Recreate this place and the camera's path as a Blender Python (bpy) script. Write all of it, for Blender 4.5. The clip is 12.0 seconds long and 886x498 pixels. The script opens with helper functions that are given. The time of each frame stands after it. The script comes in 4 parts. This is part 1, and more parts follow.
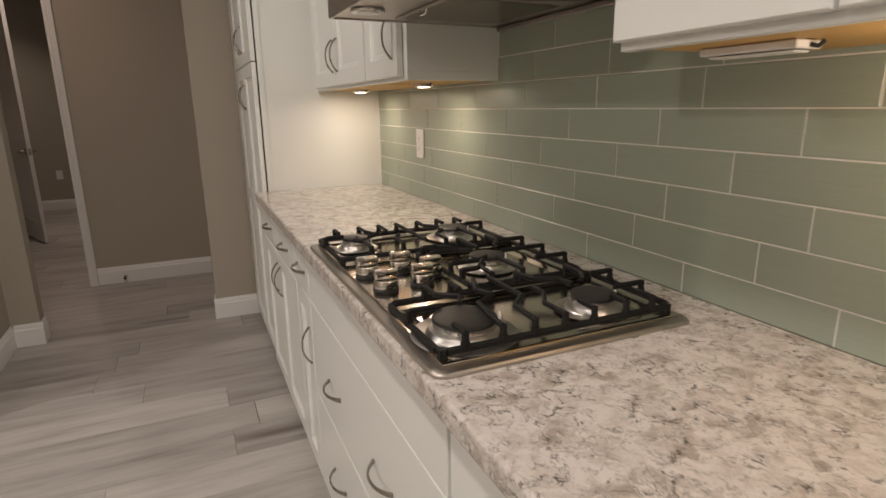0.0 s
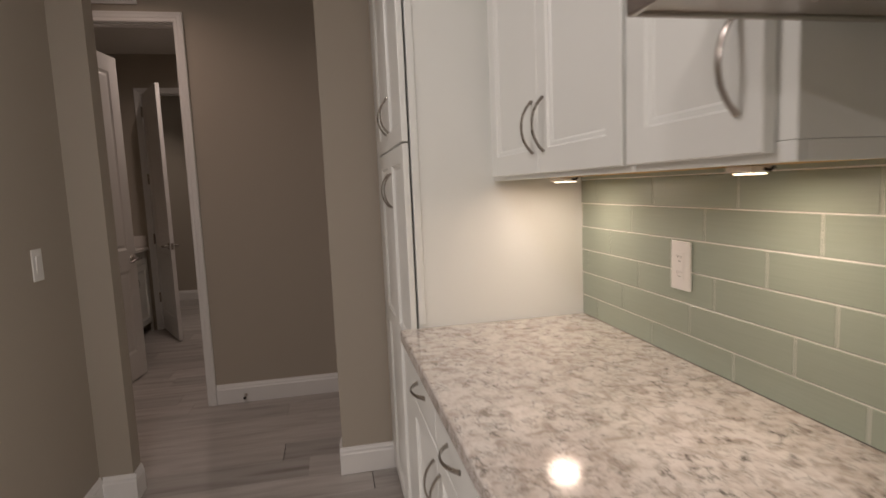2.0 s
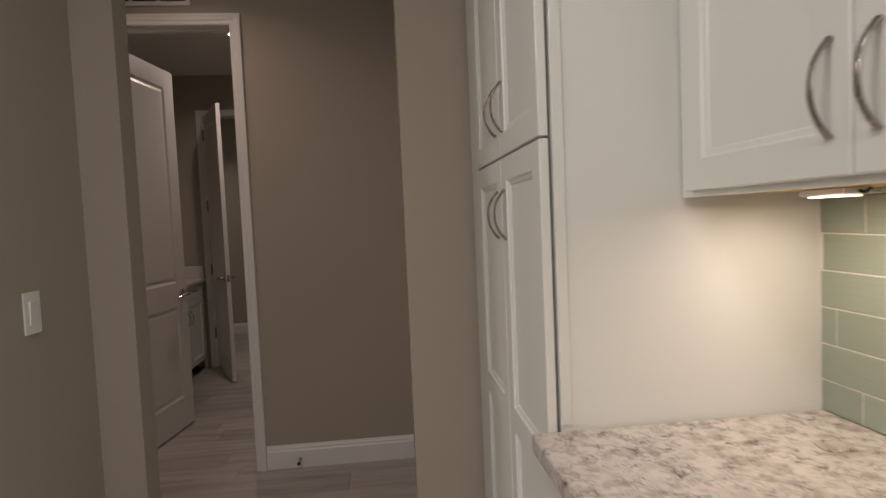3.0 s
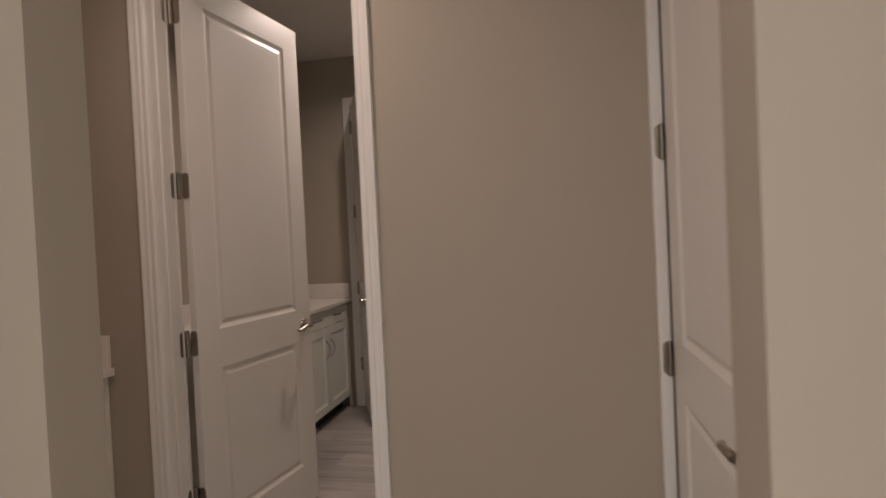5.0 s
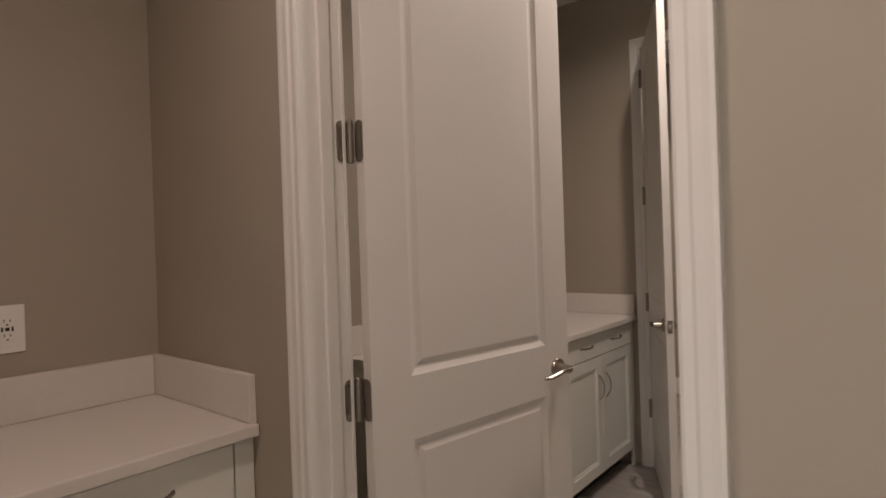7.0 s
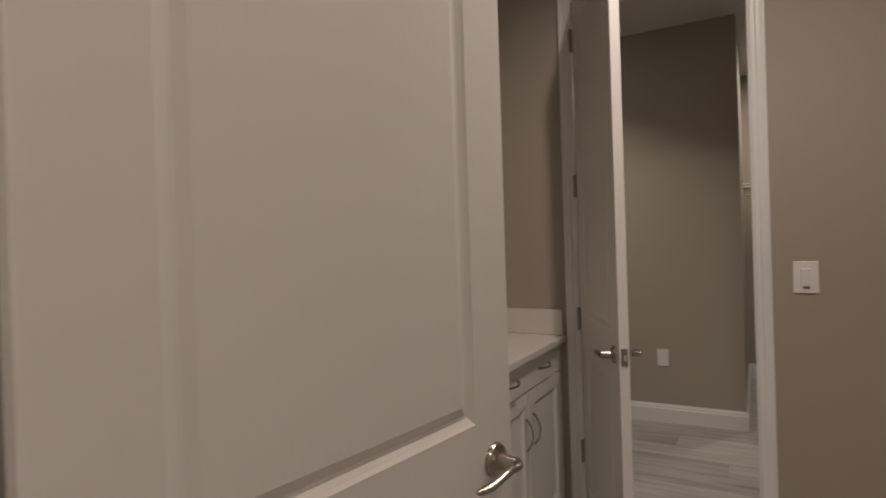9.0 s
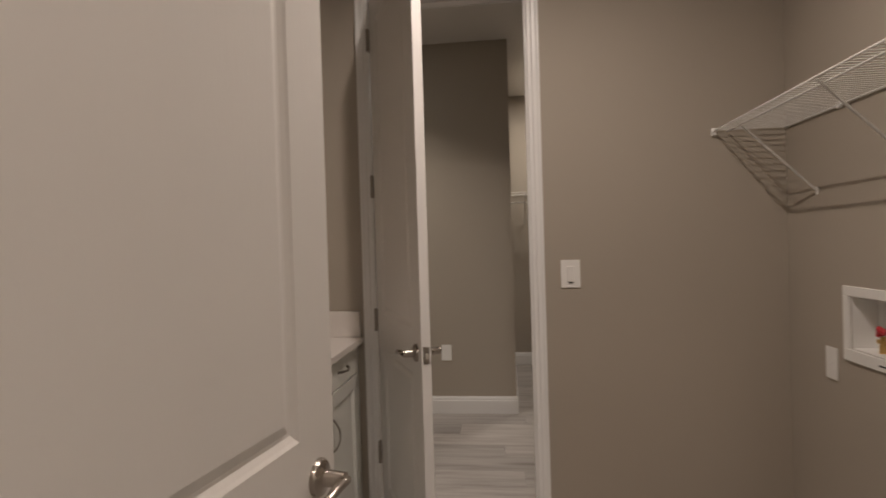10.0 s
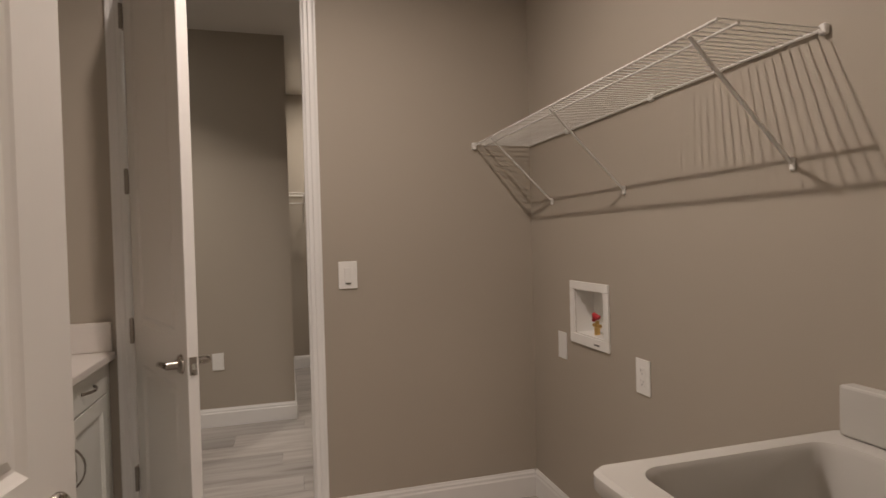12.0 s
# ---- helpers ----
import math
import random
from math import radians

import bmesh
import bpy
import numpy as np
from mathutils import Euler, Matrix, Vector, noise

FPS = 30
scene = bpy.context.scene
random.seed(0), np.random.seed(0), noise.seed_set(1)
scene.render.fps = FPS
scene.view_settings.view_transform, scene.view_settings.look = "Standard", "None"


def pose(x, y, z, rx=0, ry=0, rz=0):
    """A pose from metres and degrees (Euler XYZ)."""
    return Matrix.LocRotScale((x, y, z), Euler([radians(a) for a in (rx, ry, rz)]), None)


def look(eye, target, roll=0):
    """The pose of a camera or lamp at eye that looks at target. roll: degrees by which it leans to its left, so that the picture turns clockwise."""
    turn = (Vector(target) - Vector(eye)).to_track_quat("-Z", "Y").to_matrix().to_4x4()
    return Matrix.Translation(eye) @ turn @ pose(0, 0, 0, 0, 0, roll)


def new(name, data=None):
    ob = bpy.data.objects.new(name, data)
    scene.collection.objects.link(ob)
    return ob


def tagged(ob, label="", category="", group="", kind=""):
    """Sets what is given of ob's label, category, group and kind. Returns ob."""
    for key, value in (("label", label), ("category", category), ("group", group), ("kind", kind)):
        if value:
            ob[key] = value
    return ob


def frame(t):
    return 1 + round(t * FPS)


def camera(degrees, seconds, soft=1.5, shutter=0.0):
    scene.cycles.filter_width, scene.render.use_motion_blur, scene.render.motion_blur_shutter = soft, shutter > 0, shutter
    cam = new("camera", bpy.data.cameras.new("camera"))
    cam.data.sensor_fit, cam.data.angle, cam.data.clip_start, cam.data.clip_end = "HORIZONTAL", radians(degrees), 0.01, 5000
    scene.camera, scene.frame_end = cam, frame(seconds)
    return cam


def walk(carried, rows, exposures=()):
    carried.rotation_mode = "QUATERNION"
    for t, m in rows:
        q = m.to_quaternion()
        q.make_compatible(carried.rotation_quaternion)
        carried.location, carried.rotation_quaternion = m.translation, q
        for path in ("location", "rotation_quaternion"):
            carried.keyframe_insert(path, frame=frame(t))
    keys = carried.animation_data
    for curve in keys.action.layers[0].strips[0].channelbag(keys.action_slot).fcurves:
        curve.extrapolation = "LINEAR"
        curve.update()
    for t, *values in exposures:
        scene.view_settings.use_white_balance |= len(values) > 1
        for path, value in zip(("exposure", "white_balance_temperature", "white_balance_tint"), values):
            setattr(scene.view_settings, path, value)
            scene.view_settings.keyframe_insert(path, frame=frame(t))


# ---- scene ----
cam = camera(77.0, 12.0, shutter=0.3)
PATH = [
    (0, (0.008, 0.138, 1.306), (0.81, 1.902, 0.81), -0.7),
    (0.5, (0.033, 0.308, 1.308), (0.783, 2.082, 0.773), -1.0),
    (1, (0.066, 0.555, 1.357), (0.715, 2.386, 0.878), -1.6),
    (1.5, (0.081, 0.837, 1.357), (0.608, 2.733, 0.998), -2.3),
    (2, (0.083, 1.164, 1.37), (0.481, 3.111, 1.15), -2.5),
    (2.5, (0.05, 1.496, 1.363), (0.329, 3.471, 1.209), -2.5),
    (3, (0.016, 1.828, 1.361), (0.215, 3.815, 1.253), -2.5),
    (3.2, (-0.005, 1.954, 1.354), (0.176, 3.943, 1.258), -2.8),
    (4.8, (-0.117, 3.028, 1.316), (-0.404, 5.007, 1.28), -2.7),
    (5, (-0.136, 3.161, 1.331), (-0.523, 5.123, 1.294), -2.7),
    (5.5, (-0.214, 3.455, 1.323), (-0.889, 5.337, 1.297), -2.5),
    (6, (-0.348, 3.712, 1.326), (-1.26, 5.492, 1.315), -2.3),
    (6.5, (-0.433, 3.967, 1.324), (-1.564, 5.616, 1.318), -2.0),
    (7, (-0.536, 4.208, 1.325), (-1.812, 5.747, 1.318), -1.9),
    (7.2, (-0.596, 4.305, 1.315), (-1.902, 5.821, 1.313), -1.9),
    (8.8, (-0.957, 4.839, 1.318), (-2.034, 6.524, 1.317), -1.9),
    (9, (-0.981, 4.88, 1.32), (-1.953, 6.628, 1.313), -1.8),
    (9.5, (-1.056, 4.945, 1.307), (-1.666, 6.85, 1.296), -1.6),
    (10, (-1.08, 4.916, 1.313), (-1.311, 6.903, 1.292), -1.7),
    (10.5, (-1.081, 4.907, 1.317), (-1.047, 6.906, 1.286), -1.8),
    (11, (-1.079, 4.9, 1.318), (-0.848, 6.886, 1.284), -1.7),
    (11.5, (-1.069, 4.888, 1.314), (-0.679, 6.849, 1.281), -1.6),
    (12, (-1.069, 4.884, 1.315), (-0.53, 6.809, 1.277), -1.5),
]
EXPOSURES = [(0.0, 0.04, 6500, 13), (0.7, 0.1, 6350, 13), (1.5, 0.12, 6330, 16), (2.5, -0.05, 6330, 15), (3.2, 0.1, 6300, 14), (4.8, 1.0, 6300, 14), (5.5, 1.12, 6250, 14), (7.2, 1.36, 6200, 11), (9.0, 1.31, 6050, 9), (9.5, 1.37, 6050, 9), (10.5, 1.70, 6100, 9), (12.0, 1.79, 6100, 9)]
walk(cam, [(t, look(eye, target, roll)) for t, eye, target, roll in PATH], EXPOSURES)

# ---- world and light ----
world = bpy.data.worlds.new("world")
world.use_nodes = True
world.node_tree.nodes["Background"].inputs[0].default_value = (0.9, 0.95, 1.0, 1)
world.node_tree.nodes["Background"].inputs[1].default_value = 0.006
scene.world = world

CEIL = 2.84          # ceiling height
HALL_Y = 4.97        # hall wall with the laundry door
LAU_Y0, LAU_Y1 = 5.085, 7.47
LAU_X0, LAU_X1 = -2.33, 0.121
SPLASH_X = 0.93


def lamp(name, kind, m, power, colour, size=0.1, spot=None, blend=0.6, size_y=None):
    d = bpy.data.lights.new(name, kind)
    d.energy, d.color = power, colour
    if kind == "AREA":
        d.shape, d.size = ("RECTANGLE" if size_y else "DISK"), size
        if size_y:
            d.size_y = size_y
    else:
        d.shadow_soft_size = size
    if spot:
        d.spot_size, d.spot_blend = radians(spot), blend
    ob = new(name, d)
    ob.matrix_world = m
    return ob


WARM = (1.0, 0.79, 0.60)
SOFT = (1.0, 0.80, 0.665)
DIM = (1.0, 0.83, 0.68)
NEUT = (1.0, 0.915, 0.84)
# unseen lamps added at the ceiling of the kitchen and an assumed open room
for lx, ly, p in ((-0.45, -1.0, 23), (-0.45, 0.7, 10), (-0.45, 2.1, 7.5), (-3.7, -1.4, 80), (-2.6, 2.2, 30)):
    lamp("kitchen_fill", "AREA", pose(lx, ly, CEIL - 0.03), p, NEUT, 0.16)
# strip lights under the wall cabinets
for lx, ly in ((0.75, 2.70), (0.75, 1.98)):
    lamp("cabinet_light", "AREA", pose(lx, ly, 1.362), 0.95, WARM, 0.09)
lamp("cabinet_light", "POINT", pose(0.76, 0.42, 1.350), 1.1, WARM, 0.02)
lamp("laundry_light", "AREA", pose(-1.02, 6.28, CEIL - 0.04), 6.5, SOFT, 0.042).data.spread = radians(160)
lamp("hall_light", "AREA", pose(-1.0, 4.33, CEIL - 0.04), 3.1, (1.0, 0.73, 0.58), 0.16).data.spread = radians(140)
# added out of view to brighten the vestibule floor
lamp("vestibule_fill", "AREA", pose(-2.1, 8.3, CEIL - 0.03), 3.3, DIM, 0.16).data.spread = radians(115)
# assumed lamp, added to brighten the closet
lamp("closet_fill", "AREA", pose(-0.5, 10.1, CEIL - 0.06), 5.0, DIM, 0.18)


# ---- materials ----
def material(name, colour, rough=0.5, metal=0.0, vary=0.06, scale=4.0, bump=0.0, bump_scale=200.0, spec=0.5, coat=0.0,
             emit=None, power=0.0, streak=None):
    m = bpy.data.materials.new(name)
    m.use_nodes = True
    nt = m.node_tree
    b = nt.nodes["Principled BSDF"]
    b.inputs["Base Color"].default_value = (*colour, 1)
    b.inputs["Roughness"].default_value = rough
    b.inputs["Metallic"].default_value = metal
    b.inputs["Specular IOR Level"].default_value = spec
    b.inputs["Coat Weight"].default_value = coat
    if emit:
        b.inputs["Emission Color"].default_value = (*emit, 1)
        b.inputs["Emission Strength"].default_value = power
    co = nt.nodes.new("ShaderNodeTexCoord")
    mp = nt.nodes.new("ShaderNodeMapping")
    nt.links.new(co.outputs["Object"], mp.inputs[0])
    if streak:
        mp.inputs["Scale"].default_value = streak
    if vary:
        n = nt.nodes.new("ShaderNodeTexNoise")
        n.inputs["Scale"].default_value, n.inputs["Detail"].default_value = scale, 6
        nt.links.new(mp.outputs[0], n.inputs["Vector"])
        mix = nt.nodes.new("ShaderNodeMixRGB")
        mix.inputs[1].default_value = (*[c * (1 - vary) for c in colour], 1)
        mix.inputs[2].default_value = (*[min(1, c * (1 + vary)) for c in colour], 1)
        nt.links.new(n.outputs["Fac"], mix.inputs[0])
        nt.links.new(mix.outputs[0], b.inputs["Base Color"])
        r = nt.nodes.new("ShaderNodeMapRange")
        r.inputs["To Min"].default_value, r.inputs["To Max"].default_value = rough * 0.85, min(1, rough * 1.15)
        nt.links.new(n.outputs["Fac"], r.inputs["Value"])
        nt.links.new(r.outputs[0], b.inputs["Roughness"])
    if bump:
        n2 = nt.nodes.new("ShaderNodeTexNoise")
        n2.inputs["Scale"].default_value, n2.inputs["Detail"].default_value = bump_scale, 3
        nt.links.new(mp.outputs[0], n2.inputs["Vector"])
        bp = nt.nodes.new("ShaderNodeBump")
        bp.inputs["Strength"].default_value, bp.inputs["Distance"].default_value = bump, 0.002
        nt.links.new(n2.outputs["Fac"], bp.inputs["Height"])
        nt.links.new(bp.outputs[0], b.inputs["Normal"])
    return m


wall_paint = material("wall_paint", (0.402, 0.36, 0.298), 0.75, vary=0.03, scale=1.3, bump=0.12, bump_scale=260)
ceiling_paint = material("ceiling_paint", (0.72, 0.70, 0.67), 0.9, vary=0.03, scale=2, bump=0.3, bump_scale=160)
trim_white = material("trim_white", (0.78, 0.77, 0.75), 0.35, vary=0.02, scale=3, bump=0.05, bump_scale=90)
door_white = material("door_white", (0.74, 0.72, 0.69), 0.38, vary=0.03, scale=3, bump=0.12, bump_scale=120, streak=(1, 1, 0.2))
cab_white = material("cab_white", (0.77, 0.785, 0.75), 0.3, vary=0.02, scale=2.5, bump=0.03, bump_scale=60)
vanity_white = material("vanity_white", (0.78, 0.78, 0.73), 0.32, vary=0.02, scale=2.5, bump=0.03, bump_scale=60)
cream_top = material("cream_top", (0.74, 0.70, 0.66), 0.3, vary=0.03, scale=40, bump=0.02, bump_scale=300)
plastic_white = material("plastic_white", (0.82, 0.81, 0.78), 0.35, vary=0.01, scale=5)
sink_white = material("sink_white", (0.57, 0.555, 0.52), 0.22, vary=0.02, scale=5)
nickel = material("nickel", (0.40, 0.365, 0.325), 0.28, 1.0, vary=0.06, scale=30)
chrome = material("chrome", (0.72, 0.70, 0.67), 0.12, 1.0, vary=0.04, scale=30)
steel = material("steel", (0.58, 0.53, 0.47), 0.17, 1.0, vary=0.08, scale=8, bump=0.012, bump_scale=90, streak=(2, 60, 2))
rim_steel = material("rim_steel", (0.50, 0.465, 0.42), 0.36, 1.0, vary=0.06, scale=8, bump=0.015, bump_scale=90, streak=(2, 60, 2))
hood_steel = material("hood_steel", (0.50, 0.46, 0.43), 0.34, 1.0, vary=0.06, scale=8, bump=0.04, bump_scale=90, streak=(60, 2, 2))
iron = material("iron", (0.010, 0.0095, 0.009), 0.55, vary=0.15, scale=60, bump=0.3, bump_scale=500, spec=0.3)
cap_black = material("cap_black", (0.02, 0.019, 0.018), 0.42, vary=0.15, scale=40, bump=0.15, bump_scale=400)
burner_alu = material("burner_alu", (0.62, 0.60, 0.57), 0.35, 1.0, vary=0.08, scale=50)
dark = material("dark", (0.02, 0.018, 0.016), 0.7, vary=0.1)
grout_mat = material("grout_mat", (0.78, 0.77, 0.71), 0.85, vary=0.05, scale=60, bump=0.2, bump_scale=400)
hinge_metal = material("hinge_metal", (0.34, 0.31, 0.275), 0.36, 1.0, vary=0.1, scale=40)
raw_wood = material("raw_wood", (0.60, 0.36, 0.11), 0.5, vary=0.2, scale=12, streak=(1, 14, 1))
brass = material("brass", (0.70, 0.48, 0.18), 0.3, 1.0, vary=0.05)
red_mat = material("red_mat", (0.45, 0.02, 0.03), 0.4, vary=0.05)
wire_white = material("wire_white", (0.70, 0.69, 0.66), 0.35, vary=0.02)
glow_warm = material("glow_warm", (0.9, 0.85, 0.7), 0.5, vary=0, emit=(1.0, 0.80, 0.55), power=4.05)
glow_soft = material("glow_soft", (0.9, 0.9, 0.85), 0.5, vary=0, emit=(1.0, 0.90, 0.78), power=9)


def stone():
    m = material("quartz_stone", (0.6, 0.56, 0.5), 0.11, vary=0, spec=0.5)
    nt = m.node_tree
    b = nt.nodes["Principled BSDF"]
    co = next(n for n in nt.nodes if n.type == "TEX_COORD")

    def noise_node(scale, detail, rough, distort, source):
        n = nt.nodes.new("ShaderNodeTexNoise")
        n.inputs["Scale"].default_value, n.inputs["Detail"].default_value = scale, detail
        n.inputs["Roughness"].default_value, n.inputs["Distortion"].default_value = rough, distort
        nt.links.new(source, n.inputs["Vector"])
        return n

    def ramp(source, stops):
        r = nt.nodes.new("ShaderNodeValToRGB")
        e = r.color_ramp.elements
        e[0].position, e[0].color = stops[0][0], (*stops[0][1], 1)
        e[1].position, e[1].color = stops[-1][0], (*stops[-1][1], 1)
        for p, c in stops[1:-1]:
            e.new(p).color = (*c, 1)
        nt.links.new(source, r.inputs[0])
        return r

    def maths(op, a, v):
        n = nt.nodes.new("ShaderNodeMath")
        n.operation = op
        nt.links.new(a, n.inputs[0])
        if isinstance(v, float):
            n.inputs[1].default_value = v
        elif v is not None:
            nt.links.new(v, n.inputs[1])
        return n.outputs[0]
    src = co.outputs["Object"]
    # crumpled space, so that the chips have ragged outlines
    for n_scale, amount in ((30, 0.034), (75, 0.020), (190, 0.008)):
        warp = noise_node(n_scale, 4, 0.6, 0.0, src)
        push = nt.nodes.new("ShaderNodeVectorMath")
        push.operation = "MULTIPLY_ADD"
        push.inputs[1].default_value = (amount, amount, amount)
        nt.links.new(warp.outputs["Color"], push.inputs[0])
        nt.links.new(src, push.inputs[2])
        src = push.outputs[0]

    def chips(scale, feature):
        v = nt.nodes.new("ShaderNodeTexVoronoi")
        v.feature = feature
        v.inputs["Scale"].default_value = scale
        nt.links.new(src, v.inputs["Vector"])
        return v
    tone = noise_node(30, 6, 0.62, 0.5, src)
    chip = maths("MULTIPLY", chips(46, "F1").outputs["Color"], 0.20)
    level = maths("ADD", maths("MULTIPLY", tone.outputs["Fac"], 0.8), chip)
    colour = ramp(level, [(0.34, (0.39, 0.335, 0.29)), (0.42, (0.50, 0.445, 0.395)), (0.48, (0.57, 0.52, 0.475)), (0.57, (0.655, 0.615, 0.57))]).outputs[0]
    # short broken dark seams between the chips
    for scale, width, m_scale, lo, hi, seam, strength in ((38, 0.075, 26, 0.53, 0.575, (0.04, 0.036, 0.028), 0.95), (70, 0.10, 22, 0.52, 0.60, (0.15, 0.13, 0.105), 0.75), (140, 0.16, 34, 0.52, 0.58, (0.17, 0.15, 0.12), 0.7)):
        line = ramp(chips(scale, "DISTANCE_TO_EDGE").outputs["Distance"], [(0.0, (1, 1, 1)), (width, (0, 0, 0))])
        mask = ramp(noise_node(m_scale, 6, 0.72, 0.3, src).outputs["Fac"], [(lo, (0, 0, 0)), (hi, (1, 1, 1))])
        fac = maths("MULTIPLY", maths("MULTIPLY", line.outputs[0], mask.outputs[0]), strength)
        mix = nt.nodes.new("ShaderNodeMixRGB")
        mix.inputs[2].default_value = (*seam, 1)
        nt.links.new(fac, mix.inputs[0])
        nt.links.new(colour, mix.inputs[1])
        colour = mix.outputs[0]
    nt.links.new(colour, b.inputs["Base Color"])
    return m


def pieces(name, low, high, rough, streak, grain, bump=0.1, coat=0.0):
    """A material for planks or tiles: each piece has its own tone, with grain along it."""
    m = material(name, low, rough, vary=0, coat=coat)
    nt = m.node_tree
    b = nt.nodes["Principled BSDF"]
    mp = next(n for n in nt.nodes if n.type == "MAPPING")
    mp.inputs["Scale"].default_value = streak
    info = nt.nodes.new("ShaderNodeObjectInfo")
    off = nt.nodes.new("ShaderNodeVectorMath")
    off.operation = "MULTIPLY_ADD"
    off.inputs[1].default_value = (37, 53, 11)
    nt.links.new(info.outputs["Random"], off.inputs[0])
    nt.links.new(mp.outputs[0], off.inputs[2])
    n = nt.nodes.new("ShaderNodeTexNoise")
    n.inputs["Scale"].default_value, n.inputs["Detail"].default_value, n.inputs["Roughness"].default_value = grain, 8, 0.62
    nt.links.new(off.outputs[0], n.inputs["Vector"])
    return m, nt, b, info, off, n


def plank_material():
    m, nt, b, info, off, n = pieces("plank_floor", (0.3, 0.27, 0.24), (0.5, 0.46, 0.42), 0.42, (0.55, 5.0, 1.0), 3.2)
    r = nt.nodes.new("ShaderNodeValToRGB")
    e = r.color_ramp.elements
    e[0].position, e[0].color = 0.22, (0.215, 0.192, 0.174, 1)
    e[1].position, e[1].color = 0.8, (0.51, 0.485, 0.458, 1)
    x = e.new(0.42)
    x.color = (0.36, 0.334, 0.31, 1)
    x = e.new(0.55)
    x.color = (0.425, 0.4, 0.374, 1)
    nt.links.new(n.outputs["Fac"], r.inputs[0])
    tone = nt.nodes.new("ShaderNodeMapRange")
    tone.inputs["To Min"].default_value, tone.inputs["To Max"].default_value = 0.78, 1.16
    nt.links.new(info.outputs["Random"], tone.inputs["Value"])
    mul = nt.nodes.new("ShaderNodeVectorMath")
    mul.operation = "SCALE"
    nt.links.new(r.outputs[0], mul.inputs[0])
    nt.links.new(tone.outputs[0], mul.inputs["Scale"])
    # knots
    k = nt.nodes.new("ShaderNodeTexVoronoi")
    k.inputs["Scale"].default_value = 0.9
    nt.links.new(off.outputs[0], k.inputs["Vector"])
    kr = nt.nodes.new("ShaderNodeValToRGB")
    kr.color_ramp.elements[0].position, kr.color_ramp.elements[0].color = 0.05, (0.35, 0.3, 0.26, 1)
    kr.color_ramp.elements[1].position, kr.color_ramp.elements[1].color = 0.16, (1, 1, 1, 1)
    nt.links.new(k.outputs["Distance"], kr.inputs[0])
    mk = nt.nodes.new("ShaderNodeMixRGB")
    mk.blend_type = "MULTIPLY"
    mk.inputs[0].default_value = 0.8
    nt.links.new(mul.outputs[0], mk.inputs[1])
    nt.links.new(kr.outputs[0], mk.inputs[2])
    nt.links.new(mk.outputs[0], b.inputs["Base Color"])
    bp = nt.nodes.new("ShaderNodeBump")
    bp.inputs["Strength"].default_value, bp.inputs["Distance"].default_value = 0.25, 0.002
    nt.links.new(n.outputs["Fac"], bp.inputs["Height"])
    nt.links.new(bp.outputs[0], b.inputs["Normal"])
    return m


def tile_material():
    m, nt, b, info, off, n = pieces("glass_tile", (0.24, 0.28, 0.22), (0.3, 0.34, 0.27), 0.34, (1.0, 2.5, 60.0), 3.0)
    r = nt.nodes.new("ShaderNodeValToRGB")
    e = r.color_ramp.elements
    e[0].position, e[0].color = 0.3, (0.310, 0.356, 0.285, 1)
    e[1].position, e[1].color = 0.7, (0.332, 0.380, 0.306, 1)
    nt.links.new(n.outputs["Fac"], r.inputs[0])
    tone = nt.nodes.new("ShaderNodeMapRange")
    tone.inputs["To Min"].default_value, tone.inputs["To Max"].default_value = 0.955, 1.045
    nt.links.new(info.outputs["Random"], tone.inputs["Value"])
    mul = nt.nodes.new("ShaderNodeVectorMath")
    mul.operation = "SCALE"
    nt.links.new(r.outputs[0], mul.inputs[0])
    nt.links.new(tone.outputs[0], mul.inputs["Scale"])
    nt.links.new(mul.outputs[0], b.inputs["Base Color"])
    bp = nt.nodes.new("ShaderNodeBump")
    bp.inputs["Strength"].default_value, bp.inputs["Distance"].default_value = 0.12, 0.001
    nt.links.new(n.outputs["Fac"], bp.inputs["Height"])
    nt.links.new(bp.outputs[0], b.inputs["Normal"])
    return m


quartz = stone()
plank_mat = plank_material()
tile_mat = tile_material()


# ---- builders ----
def part(name, bm, mat, parent=None, label="", smooth=False):
    me = bpy.data.meshes.new(name)
    bm.normal_update()
    bm.to_mesh(me)
    bm.free()
    me.materials.append(mat)
    if smooth:
        me.polygons.foreach_set("use_smooth", [True] * len(me.polygons))
        me.set_sharp_from_angle(angle=radians(38))
    ob = new(name, me)
    ob.parent = parent
    if label:
        ob["label"] = label
    return ob


def thing(name, m, label, category, group=""):
    ob = new(name)
    ob.empty_display_size = 0.05
    ob.matrix_world = m
    return tagged(ob, label, category, group)


def box(bm, x0, x1, y0, y1, z0, z1, bevel=0.0, seg=1):
    vs = [bm.verts.new((x, y, z)) for z in (z0, z1) for y in (y0, y1) for x in (x0, x1)]
    fs = [bm.faces.new([vs[i] for i in f]) for f in ((0, 2, 3, 1), (4, 5, 7, 6), (0, 1, 5, 4), (2, 6, 7, 3), (0, 4, 6, 2), (1, 3, 7, 5))]
    if bevel:
        es = list({e for f in fs for e in f.edges})
        bmesh.ops.bevel(bm, geom=es, offset=bevel, segments=seg, profile=0.5, affect="EDGES")
    return bm


def boxes(*specs, bevel=0.0, seg=1):
    bm = bmesh.new()
    for s in specs:
        box(bm, *s, bevel=bevel, seg=seg)
    return bm


